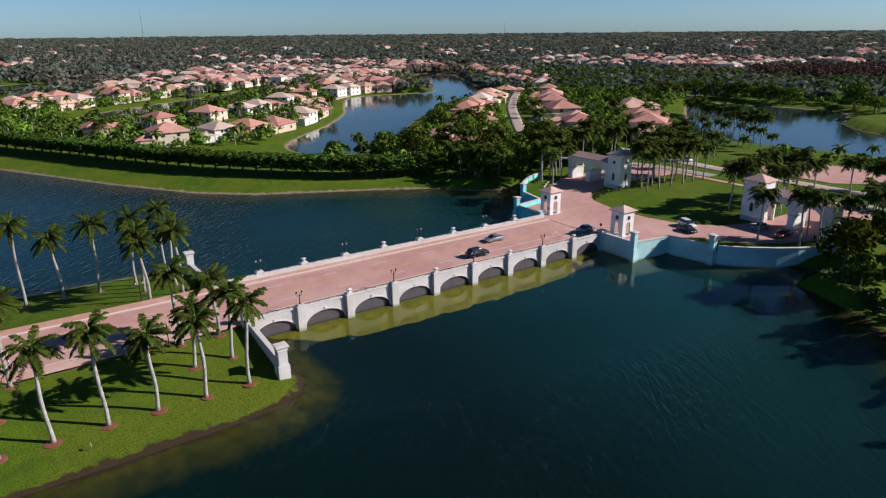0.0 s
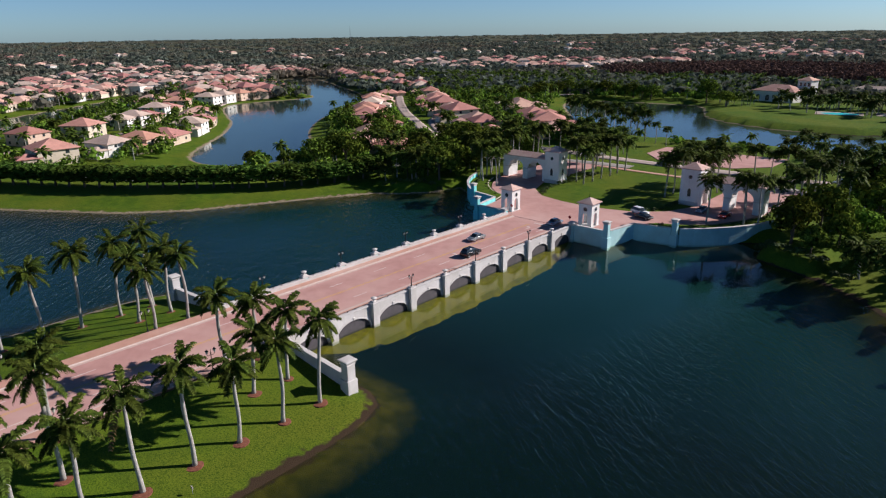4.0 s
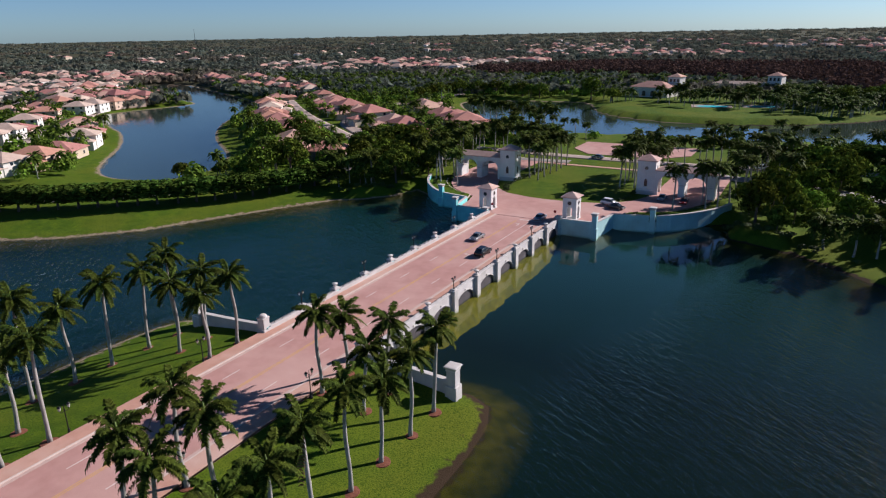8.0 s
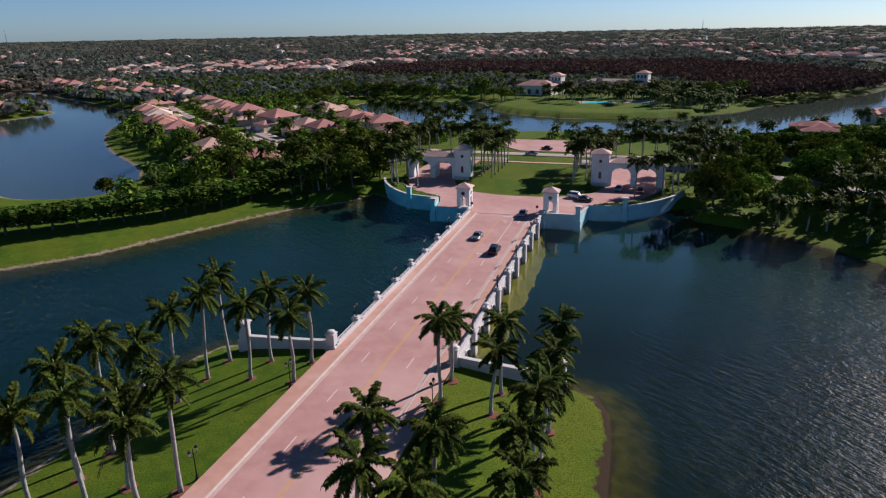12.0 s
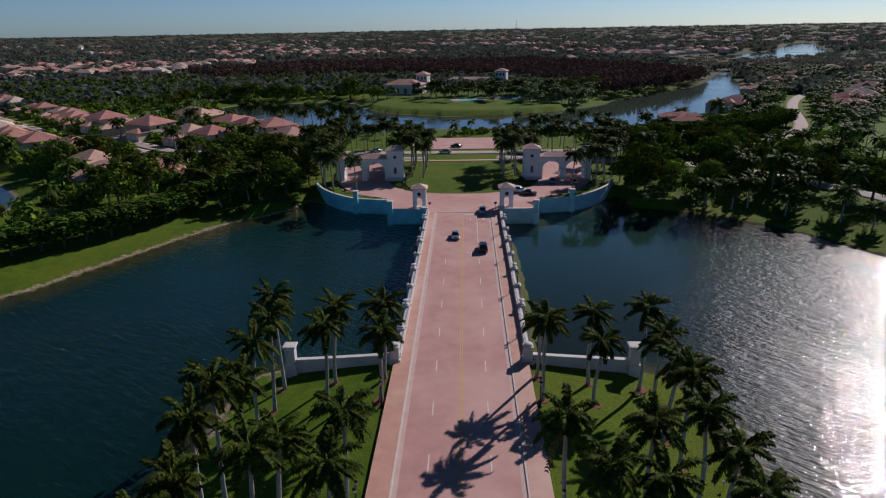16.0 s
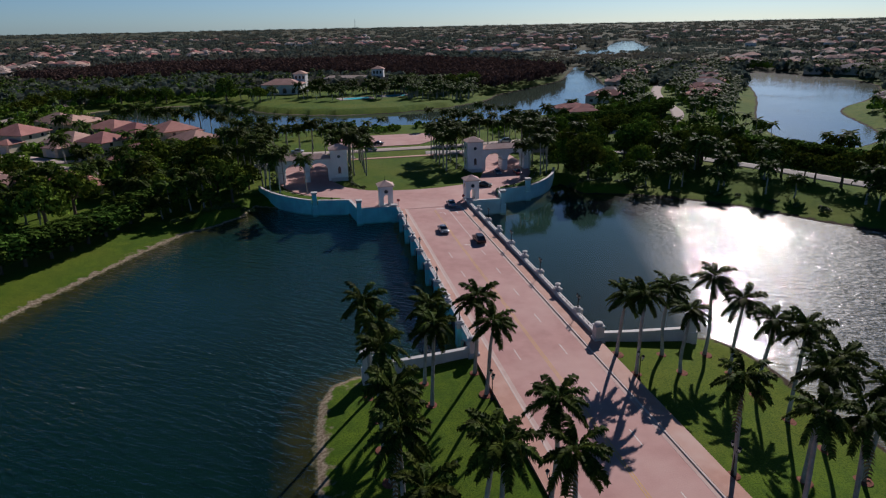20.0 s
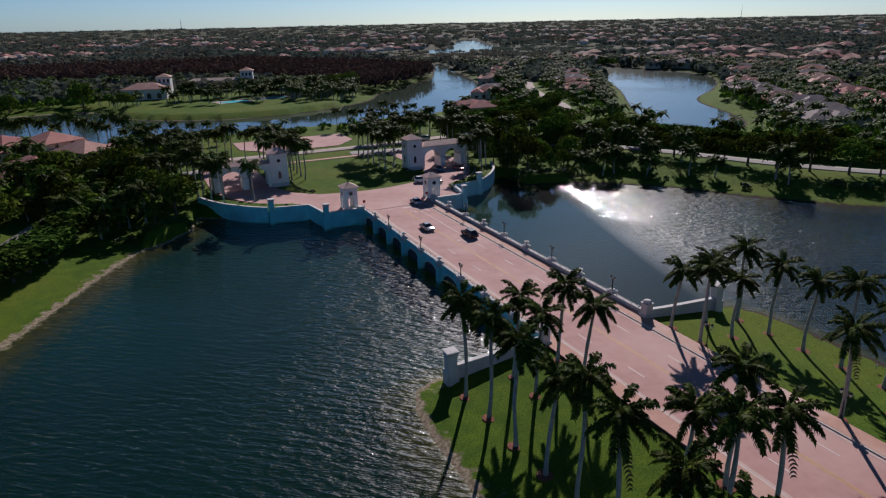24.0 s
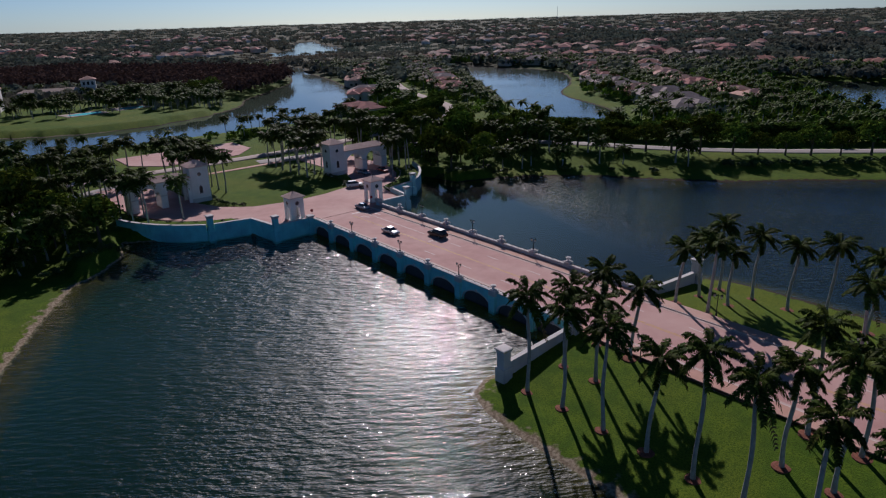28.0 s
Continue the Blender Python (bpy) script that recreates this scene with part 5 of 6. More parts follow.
def leaf_cloud(bm, r, centre, size, count, leaf, flat=0.75):
    """Small bent leaf sprays on and inside an uneven lobe."""
    for _ in range(count):
        d = Vector((r.gauss(0, 1), r.gauss(0, 1), r.gauss(0, 1))).normalized()
        p = Vector(centre) + Vector((d.x * size, d.y * size, d.z * size * flat)) * r.uniform(0.72, 1.06)
        n = (d + Vector((r.uniform(-0.5, 0.5), r.uniform(-0.5, 0.5), r.uniform(-0.3, 0.6)))).normalized()
        a = n.cross(Vector((r.uniform(-1, 1), r.uniform(-1, 1), r.uniform(-1, 1)))).normalized()
        b = n.cross(a)
        s = leaf * r.uniform(0.6, 1.25)
        v = [bm.verts.new(p + a * s), bm.verts.new(p + b * s * 0.6 + n * s * 0.25), bm.verts.new(p - a * s * 0.9), bm.verts.new(p - b * s * 0.6 + n * s * 0.1)]
        bm.faces.new(v)


def limbs(bm, r, h, spread, count):
    tube(bm, [(0, 0, -0.3), (0.05, 0, h * 0.25), (0.0, 0.08, h * 0.5)], [0.035 * h, 0.027 * h, 0.02 * h], 7)
    for k in range(count):
        a = 2 * math.pi * (k + r.uniform(-0.2, 0.2)) / count
        e = Vector((math.cos(a) * spread, math.sin(a) * spread, h * r.uniform(0.6, 0.85)))
        tube(bm, [(0, 0.05, h * r.uniform(0.28, 0.45)), e * 0.5 + Vector((0, 0, h * 0.22)), e], [0.016 * h, 0.011 * h, 0.004 * h], 5)


def broadleaf(name, label, h, rad, lobes, per, leaf, material, seed, flat=0.7, low=0.42):
    r = random.Random(seed)
    t = thing(name, label, "tree", group="broadleaf trees")
    bm = bmesh.new()
    limbs(bm, r, h, rad * 0.6, 5)
    part("trunk", bm, BARK, t)
    bm = bmesh.new()
    for k in range(lobes):
        a, q = 2.4 * k + r.uniform(-0.4, 0.4), math.sqrt((k + 0.3) / lobes)
        size = rad * r.uniform(0.30, 0.48)
        c = (math.cos(a) * q * (rad - size * 0.7), math.sin(a) * q * (rad - size * 0.7), h * (low + (0.95 - low) * (1 - q * q * 0.75) * r.uniform(0.75, 1.0)) - size * 0.3)
        leaf_cloud(bm, r, c, size, per, leaf, flat)
    part("crown", bm, material, t, "uneven leafy crown")
    return t


TREES = [broadleaf("broadleaf_tree", "dark green spreading broadleaf tree", h, rad, 13, 62, 0.46, LEAF, sd) for h, rad, sd in ((8.5, 4.4, 41), (7.2, 3.8, 42), (9.6, 5.2, 43), (6.2, 3.2, 44))]
TREES.append(broadleaf("broadleaf_tree", "bright green rounded broadleaf tree", 7.5, 4.0, 13, 62, 0.46, LEAF_LIGHT, 45))
TREES.append(broadleaf("broadleaf_tree", "low dense green tree", 4.8, 3.0, 10, 60, 0.42, LEAF, 46, low=0.3))
SHRUBS = [broadleaf("shrub", "low dense green shrub", 1.6, 1.3, 6, 40, 0.24, SHRUB, sd, low=0.25) for sd in (51, 52)]


def hedge_tree(seed):
    """A clipped street tree: a clear stem and a squared, flat-topped head."""
    r = random.Random(seed)
    t = thing("hedge_tree", "clipped dark green street tree with a boxy head", "tree", group="clipped street trees")
    bm = bmesh.new()
    limbs(bm, r, 5.6, 1.2, 4)
    part("trunk", bm, BARK, t)
    bm = bmesh.new()
    for ix in (-1, 0, 1):
        for iy in (-0.7, 0.7):
            for iz in (3.1, 4.2, 5.3, 6.1):
                leaf_cloud(bm, r, (ix * 1.45 + r.uniform(-0.2, 0.2), iy + r.uniform(-0.15, 0.15), iz + r.uniform(-0.15, 0.15)), 1.05, 56, 0.34, 0.72)
    part("crown", bm, LEAF_HEDGE, t, "clipped boxy crown")
    return t


HEDGES = [hedge_tree(61), hedge_tree(62), hedge_tree(63)]
trng = random.Random(21)
taken = []


def along(pts, step, shift=0.0):
    line = smooth_line(pts, False, 3)
    seg = np.concatenate([[0], np.cumsum(np.linalg.norm(np.diff(line, axis=0), axis=1))])
    for s in np.arange(shift, seg[-1], step):
        x, y = np.interp(s, seg, line[:, 0]), np.interp(s, seg, line[:, 1])
        x2, y2 = np.interp(s + 0.5, seg, line[:, 0]), np.interp(s + 0.5, seg, line[:, 1])
        yield float(x), float(y), math.degrees(math.atan2(y2 - y, x2 - x))


OPEN_BANK = np.array([(-166, 28), (-164, 62), (-150, 68), (-128, 78), (-110, 70), (-100, 54), (-150, 14)], float)


def on_bank(x, y):
    return bool(seg_distance(np.array([x]), np.array([y]), OPEN_BANK)[1][0])


def tree(k, x, y, f=1.0):
    if on_bank(x, y):
        return
    f *= trng.uniform(0.82, 1.2)
    put(TREES, k, pose(x, y, max(height_at(x, y), 0.2), 0, 0, trng.uniform(0, 360)) @ Matrix.Diagonal((f * trng.uniform(0.9, 1.12), f, f * trng.uniform(0.88, 1.1), 1)))
    taken.append((x, y, 3.4 * f))


# clipped rows behind the two lake roads
n_h = 0
for pts in ([(-330, -100), (-262, -56), (-205, -20), (-177, -3), (-147, 13), (-119, 30), (-101, 46), (-88, 61), (-79, 76), (-73, 94)], [(108, 134), (125, 104), (136, 75), (156, 47), (202, 2)]):
    for x, y, a in along(pts, 5.2):
        put(HEDGES, n_h % 3, pose(x + trng.uniform(-0.3, 0.3), y + trng.uniform(-0.3, 0.3), height_at(x, y), 0, 0, a + trng.uniform(-6, 6)) @ Matrix.Diagonal((1.45, 1.55, trng.uniform(0.92, 1.06), 1)))
        n_h += 1

# the trees that crowd either side of the gate
for s in (-1, 1):
    for x, y, k in ((52, 100, 0), (57, 95, 3), (60, 103, 4), (55, 110, 0), (65, 98, 1), (63, 111, 4), (70, 106, 4), (58, 118, 4), (67, 118, 1), (75, 114, 2),
                    (50, 107, 5), (48, 113, 1), (62, 126, 0), (72, 124, 4), (57, 131, 4), (66, 134, 0), (76, 132, 1), (60, 141, 1), (70, 142, 2), (80, 121, 0),
                    (52, 152, 3), (62, 152, 0)):
        if s > 0 and x > 68 and y > 112:
            continue
        tree(k, s * x + trng.uniform(-1.2, 1.2), y + trng.uniform(-1.2, 1.2), 1.05)
for x, y in ((70, 88), (76, 86), (83, 80), (86, 84), (93, 72), (96, 66), (90, 92), (98, 82), (79, 97), (106, 50), (86, 100), (66, 90), (108, 56)):
    coco(x + trng.uniform(-1.5, 1.5), y + trng.uniform(-1.5, 1.5), 1.1)
for x, y in ((-62, 98), (-68, 92), (-74, 98), (-58, 96), (-84, 112), (-78, 122), (-92, 118), (-70, 112)):
    coco(x, y, 1.1)

for x, y, a in along([(80, 128), (94, 110), (106, 88), (115, 64), (133, 36), (170, -2)], 8.5):
    tree(trng.choice((2, 0, 2)), x + trng.uniform(-1, 1), y + trng.uniform(-1, 1), 0.95)
for x, y, a in along([(72, 178), (104, 184), (132, 204), (150, 226)], 5.6):
    put(HEDGES, n_h % 3, pose(x, y, height_at(x, y), 0, 0, a) @ Matrix.Diagonal((1.5, 1.5, trng.uniform(1.1, 1.25), 1)))
    n_h += 1

# planting beds inside the terrace walls and round the gatehouses
n_s = 0


def shrub(x, y, f=1.0):
    global n_s
    f *= trng.uniform(0.75, 1.25)
    put(SHRUBS, n_s % 2, pose(x, y, height_at(x, y) - 0.05, 0, 0, trng.uniform(0, 360)) @ Matrix.Diagonal((f, f, f * trng.uniform(0.7, 1.1), 1)))
    n_s += 1


for s in (-1, 1):
    for x, y, a in along([(22.5, 91.6), (29.5, 92.6), (35, 97.5), (39.5, 103.5), (42.6, 110)], 2.3):
        shrub(s * x, y, 0.8)
    for x, y, a in along([(24.5, 94.4), (30, 97), (35, 102.5), (38.5, 109), (41.2, 118), (41.8, 134)], 3.4):
        shrub(s * x + trng.uniform(-0.4, 0.4), y, 0.75)
    for x, y, a in along([(15.5, 104.5), (18.5, 109.5), (18, 123), (17, 140)], 2.6):
        shrub(s * x, y, 0.95)
    for x, y, a in along([(46, 98), (52, 93), (60, 90.5), (66, 88)], 2.6):
        shrub(s * x, y, 1.3)
for x, y, a in along([(72, 82), (80, 75), (87, 66), (92, 56), (98, 48)], 7.5):
    shrub(x + trng.uniform(0, 3), y + trng.uniform(0, 3), 1.5)
for x, y, a in along([(112, 40), (122, 30), (136, 18), (152, 2)], 2.6):
    shrub(x + trng.uniform(0, 4), y + trng.uniform(0, 4), 1.7)

# ---- houses ----


def house(w, d, h, storeys, paint, roofing, label, seed):
    """A stucco villa: main block, a lower garage wing, hipped tile roofs, windows and a garage door."""
    r = random.Random(seed)
    hs = thing("house", label, "house", group="lakeside houses")
    part("wall", boxed(-w / 2, w / 2, -d / 2, d / 2, -0.6, h), paint, hs)
    part("roof", hip_roof(bmesh.new(), -w / 2, w / 2, -d / 2, d / 2, h, min(w, d) * 0.24, 0.7, 0.2), roofing, hs, "hipped clay tile roof")
    ww, wd, wh = w * 0.5, d * 0.45, h * (0.58 if storeys == 2 else 0.86)
    sx = r.choice((-1, 1))
    x0, x1 = sorted((sx * (w / 2 - 0.3), sx * (w / 2 - ww)))
    part("wing", boxed(x0, x1, d / 2 - 0.1, d / 2 + wd, -0.6, wh), paint, hs)
    part("wing_roof", hip_roof(bmesh.new(), x0, x1, d / 2 - 1.2, d / 2 + wd, wh, ww * 0.2, 0.5, 0.18), roofing, hs, "hipped clay tile roof")
    part("garage_door", boxed((x0 + x1) / 2 - 2.2, (x0 + x1) / 2 + 2.2, d / 2 + wd, d / 2 + wd + 0.06, -0.1, 2.2), STUCCO_TRIM, hs, "white garage door")
    for st in range(storeys):
        zc = 1.4 + st * 2.9
        for k in range(3):
            xw = -w / 2 + w * (k + 0.5) / 3
            win = part("window", boxed(xw - 0.75, xw + 0.75, -d / 2 - 0.05, -d / 2 + 0.02, zc - 0.65, zc + 0.65), WINDOW_DARK, hs)
            part("window_frame", boxed(xw - 0.9, xw + 0.9, -d / 2 - 0.09, -d / 2 - 0.0, zc + 0.65, zc + 0.8), STUCCO_TRIM, win)
        for s in (-1, 1):
            for yw in (-d * 0.22, d * 0.2):
                if s == sx and yw > 0 and st == 0:
                    continue
                part("window", boxed(min(s * (w / 2 - 0.02), s * (w / 2 + 0.05)), max(s * (w / 2 - 0.02), s * (w / 2 + 0.05)), yw - 0.6, yw + 0.6, zc - 0.6, zc + 0.6), WINDOW_DARK, hs)
    return hs


HOUSES = [house(16, 13, 3.2, 1, WALL_PAINTS[0], ROOF_PAINTS[0], "cream single-storey house with salmon tile roof", 1),
          house(16, 12.5, 5.4, 2, WALL_PAINTS[1], ROOF_PAINTS[1], "peach two-storey house with terracotta tile roof", 2),
          house(14.5, 12, 5.2, 2, WALL_PAINTS[2], ROOF_PAINTS[2], "white two-storey house with pale tile roof", 3),
          house(16, 13.5, 3.2, 1, WALL_PAINTS[3], ROOF_PAINTS[3], "tan single-storey house with rose tile roof", 4),
          house(15, 12.5, 3.2, 1, WALL_PAINTS[1], ROOF_PAINTS[0], "peach single-storey house with salmon tile roof", 5),
          house(14, 13, 5.2, 2, WALL_PAINTS[0], ROOF_PAINTS[3], "cream two-storey house with rose tile roof", 6)]



def villa(w, d, h, paint, roofing, label, seed):
    """A large villa: a main block, a taller entry bay, cross wings at each end, hipped tile roofs and windows."""
    r = random.Random(seed)
    v = thing("villa", label, "house", group="lakeside villas")
    part("wall", boxed(-w / 2, w / 2, -d / 2, d / 2, -0.6, h), paint, v)
    part("roof", hip_roof(bmesh.new(), -w / 2, w / 2, -d / 2, d / 2, h, d * 0.25, 0.7, 0.22), roofing, v, "hipped clay tile roof")
    for sx in (-1, 1):
        ww, wd, wh = w * r.uniform(0.27, 0.36), d * r.uniform(1.25, 1.6), h * r.uniform(0.72, 1.12)
        x0, x1 = sorted((sx * (w / 2 + 1.6), sx * (w / 2 + 1.6 - ww)))
        y0 = -d / 2 - r.uniform(0.8, 3.0)
        wing = part("wing", boxed(x0, x1, y0, y0 + wd, -0.6, wh), paint, v)
        part("wing_roof", hip_roof(bmesh.new(), x0, x1, y0, y0 + wd, wh, ww * 0.27, 0.6, 0.2), roofing, wing, "hipped clay tile roof")
        for yy in (y0 - 0.04, y0 + wd - 0.02):
            part("window", boxed((x0 + x1) / 2 - 1.1, (x0 + x1) / 2 + 1.1, yy, yy + 0.06, 0.7, 2.4), WINDOW_DARK, wing)
    bay = part("entry_bay", boxed(-2.6, 2.6, -d / 2 - 1.8, d / 2 + 2.2, -0.6, h + 1.1), paint, v)
    part("bay_roof", hip_roof(bmesh.new(), -2.6, 2.6, -d / 2 - 1.8, d / 2 + 2.2, h + 1.1, 1.5, 0.6, 0.2), roofing, bay, "hipped clay tile roof")
    for sy, y0 in ((-1, -d / 2), (1, d / 2)):
        for xw in (-w * 0.2, w * 0.2):
            win = part("window", boxed(xw - 0.9, xw + 0.9, min(y0, y0 + sy * 0.06), max(y0, y0 + sy * 0.06), 0.6, 2.3), WINDOW_DARK, v)
            part("window_frame", boxed(xw - 1.05, xw + 1.05, min(y0, y0 + sy * 0.1), max(y0, y0 + sy * 0.1), 2.3, 2.48), STUCCO_TRIM, win)
    return v


HOUSES += [villa(21, 12, 4.2, WALL_PAINTS[0], ROOF_PAINTS[3], "large cream villa with a rose-red many-hipped tile roof", 91),
           villa(19, 13, 6.2, WALL_PAINTS[2], ROOF_PAINTS[1], "large white two-storey villa with a red tile roof", 92),
           villa(22, 12, 4.0, WALL_PAINTS[3], ROOF_PAINTS[4], "large tan villa with a grey-brown many-hipped tile roof", 93),
           villa(20, 12, 4.4, WALL_PAINTS[1], ROOF_PAINTS[0], "large peach villa with a pale salmon tile roof", 94)]
hrng = random.Random(5)
homes = []


def clear_of(x, y, gap):
    return all((x - a) ** 2 + (y - b) ** 2 > (gap + c * 0.5) ** 2 for a, b, c in homes)


def house_row(pts, step, turn=0.0, picks=(0, 1, 2, 3, 4, 5), scale=1.0):
    for x, y, a in along(pts, step, 2.0):
        x, y = x + hrng.uniform(-2.5, 2.5), y + hrng.uniform(-2.5, 2.5)
        if height_at(x, y) < 0.7 or not clear_of(x, y, 7 * scale):
            continue
        f = scale * hrng.uniform(0.92, 1.1)
        put(HOUSES, hrng.choice(picks), pose(x, y, height_at(x, y) + 0.1, 0, 0, a + turn + hrng.uniform(-11, 11)) @ Matrix.Diagonal((f, f, f * hrng.uniform(0.95, 1.08), 1)))
        homes.append((x, y, 14 * f * (1.3 if picks[0] > 5 else 1.0)))


house_row([(-184, 28), (-182, 50), (-190, 68), (-200, 80), (-215, 97), (-233, 112), (-262, 132), (-300, 150)], 12.5, 90)
house_row([(-238, 8), (-240, 50), (-266, 94), (-314, 136), (-348, 164)], 14, -90)
house_row([(-372, 150), (-392, 196), (-388, 250)], 15, 90)
house_row([(-352, 186), (-368, 214), (-360, 250)], 15, -90, (1, 2))
house_row([(-126, 138), (-148, 158), (-176, 178), (-206, 206), (-244, 240), (-290, 300)], 13.5, 180)
house_row([(-86, 170), (-108, 192), (-134, 210), (-188, 246), (-240, 296), (-330, 372)], 14, 0)
house_row([(-100, 130), (-118, 122)], 15, 0)
house_row([(-356, -16), (-386, 34), (-430, 86), (-474, 150), (-512, 205)], 14, -90)
house_row([(-392, -30), (-424, 26), (-468, 80), (-510, 140), (-548, 200)], 14.5, 90)
house_row([(-300, 338), (-362, 356), (-442, 392), (-540, 455)], 15, 0, (1, 2, 5))
house_row([(-320, 372), (-400, 410), (-500, 470)], 15, 180)
house_row([(-430, 235), (-470, 255), (-540, 330)], 15, 0)
house_row([(-72, 196), (-100, 230), (-160, 280)], 15, 180)
VILLAS = (6, 7, 8, 9)
house_row([(98, 226), (112, 240)], 22, 50, (6, 7), 0.95)
house_row([(150, 290), (160, 308), (192, 372), (228, 418), (290, 500)], 23, 90, VILLAS, 0.95)
house_row([(190, 260), (222, 306), (256, 358), (284, 400), (330, 480)], 23, -90, (6, 6, 7, 8), 0.95)
house_row([(203, 102), (236, 146), (262, 190), (296, 228), (340, 268), (400, 320)], 24, -90, (8, 9, 6, 8), 1.0)
house_row([(250, 96), (284, 140), (318, 186), (356, 226), (430, 280)], 25, 90, VILLAS, 1.0)
house_row([(400, 420), (440, 350), (470, 280), (480, 180), (500, 80)], 26, 90, VILLAS, 1.0)
house_row([(300, -10), (360, -20), (450, 10), (520, 50)], 26, 0, VILLAS, 1.0)
house_row([(330, 540), (390, 520), (450, 460), (520, 400), (560, 300)], 26, 60, VILLAS, 1.0)
house_row([(-84, 160), (-92, 152)], 15, 0, (1, 4))

# ---- clubhouse and pool over the far lake ----
club = thing("clubhouse", "white clubhouse with salmon tile roofs, towers and arcade", "clubhouse", pose(-42, 408, 2.6, 0, 0, -14))
part("main_wall", boxed(-15, 12, -8, 9, -0.6, 6.4), WALL_PAINTS[2], club)
part("main_roof", hip_roof(bmesh.new(), -15, 12, -8, 9, 6.4, 3.6, 0.8, 0.25), ROOF_PAINTS[0], club, "salmon hipped tile roof")
for k in range(4):
    part("arched_window", prism(bmesh.new(), [(-1.3, 0), (1.3, 0), (1.3, 2.2), (0.9, 3.1), (0, 3.5), (-0.9, 3.1), (-1.3, 2.2)], 0, 0.06), WINDOW_DARK, club, "dark arched window", m=pose(-11 + k * 6.2, -8, 0.8, 90, 0, 0))
for x, y, w, h in ((8, 14, 4.2, 12.5), (58, 62, 4.5, 12.0)):
    tw = part("tower", boxed(x - w, x + w, y - w, y + w, -0.6, h), WALL_PAINTS[2], club)
    part("roof", hip_roof(bmesh.new(), x - w, x + w, y - w, y + w, h, 2.2, 0.7, 0.25), ROOF_PAINTS[0], tw, "salmon tile roof")
    for k in range(3):
        part("window", boxed(x - w + 1.2 + k * 2.6, x - w + 2.6 + k * 2.6, y - w - 0.06, y - w, h - 3.4, h - 1.2), WINDOW_DARK, tw)
part("arcade_wall", boxed(16, 54, 56, 64, -0.6, 5.6), WALL_PAINTS[2], club)
part("arcade_roof", hip_roof(bmesh.new(), 16, 54, 56, 64, 5.6, 1.8, 0.6, 0.25), ROOF_PAINTS[2], club, "pale tile roof")
for k in range(7):
    part("arched_window", prism(bmesh.new(), [(-1.5, 0), (1.5, 0), (1.5, 2.4), (1.0, 3.3), (0, 3.7), (-1.0, 3.3), (-1.5, 2.4)], 0, 0.06), WINDOW_DARK, club, "dark arched opening", m=pose(19 + k * 5.2, 56, 0.2, 90, 0, 0))
for x0, y0, lx, ly in ((3, 353, 9, 5), (29, 361, 8, 5)):
    pool = thing("swimming_pool", "turquoise swimming pool with a pale deck", "pool", pose(x0, y0, height_at(x0, y0), 0, 0, 12))
    part("deck", boxed(-lx - 2.2, lx + 2.2, -ly - 0.6, ly + 4, -0.5, 0.18), DRIVE, pool, "pale pool deck")
    part("water", prism(bmesh.new(), [(lx * math.cos(a / 16 * math.tau) * (1 + 0.12 * math.sin(a * 1.2)), ly * math.sin(a / 16 * math.tau)) for a in range(16)], 0.10, 0.20), POOL, pool, "turquoise water")
for x, y in ((40, 382), (52, 388), (64, 386)):
    um = thing("pool_umbrella", "teal canvas pool umbrella", "umbrella", pose(x, y, height_at(x, y)))
    part("pole", turned([(0.05, 0), (0.05, 2.6)], 6), STEEL, um)
    part("canopy", turned([(2.2, 2.3), (1.2, 2.8), (0.05, 3.3)], 8), POOL, um, "teal canopy")
for _ in range(34):
    x, y = hrng.uniform(-34, 85), hrng.uniform(364, 394)
    if height_at(x, y) > 0.6 and (x > 46 or y > 374):
        coco(x, y, 1.25)
for x, y in ((-12, 350), (-6, 346), (16, 350), (19, 346), (42, 350), (46, 344), (52, 348), (-22, 356), (-30, 362), (15, 358)):
    coco(x, y, 1.05)
for x, y, k, f in ((-57, 356, 4, 1.5), (-66, 384, 4, 1.2), (84, 398, 4, 1.4), (90, 390, 2, 1.2), (-80, 384, 0, 1.3), (60, 400, 1, 1.2), (70, 372, 2, 1.0), (82, 384, 2, 1.1)):
    tree(k, x, y, f)

# trees round the nearer houses and along the shores
for hx, hy, sz in list(homes):
    if math.hypot(hx, hy) > 330:
        continue
    a, q = trng.uniform(0, 6.28), sz * 0.5 + trng.uniform(3.0, 6.0)
    x, y = hx + q * math.cos(a), hy + q * math.sin(a)
    if height_at(x, y) > 0.6 and clear_of(x, y, 0.5):
        if trng.random() < 0.3:
            coco(x, y, 1.1)
        else:
            tree(trng.choice((0, 1, 3, 5, 5, 1, 4)), x, y, 0.78)


def scatter(n, x0, x1, y0, y1, pick, keep=None, gap=1.0, f=1.0):
    for _ in range(n):
        x, y = trng.uniform(x0, x1), trng.uniform(y0, y1)
        if on_bank(x, y) or height_at(x, y) < 1.0 or not clear_of(x, y, gap) or (keep and not keep(x, y)):
            continue
        if any((x - a) ** 2 + (y - b) ** 2 < (0.75 * c) ** 2 for a, b, c in taken):
            continue
        if trng.random() < 0.3:
            coco(x, y, 1.15)
            taken.append((x, y, 2.0))
        else:
            tree(trng.choice(pick), x, y, f)


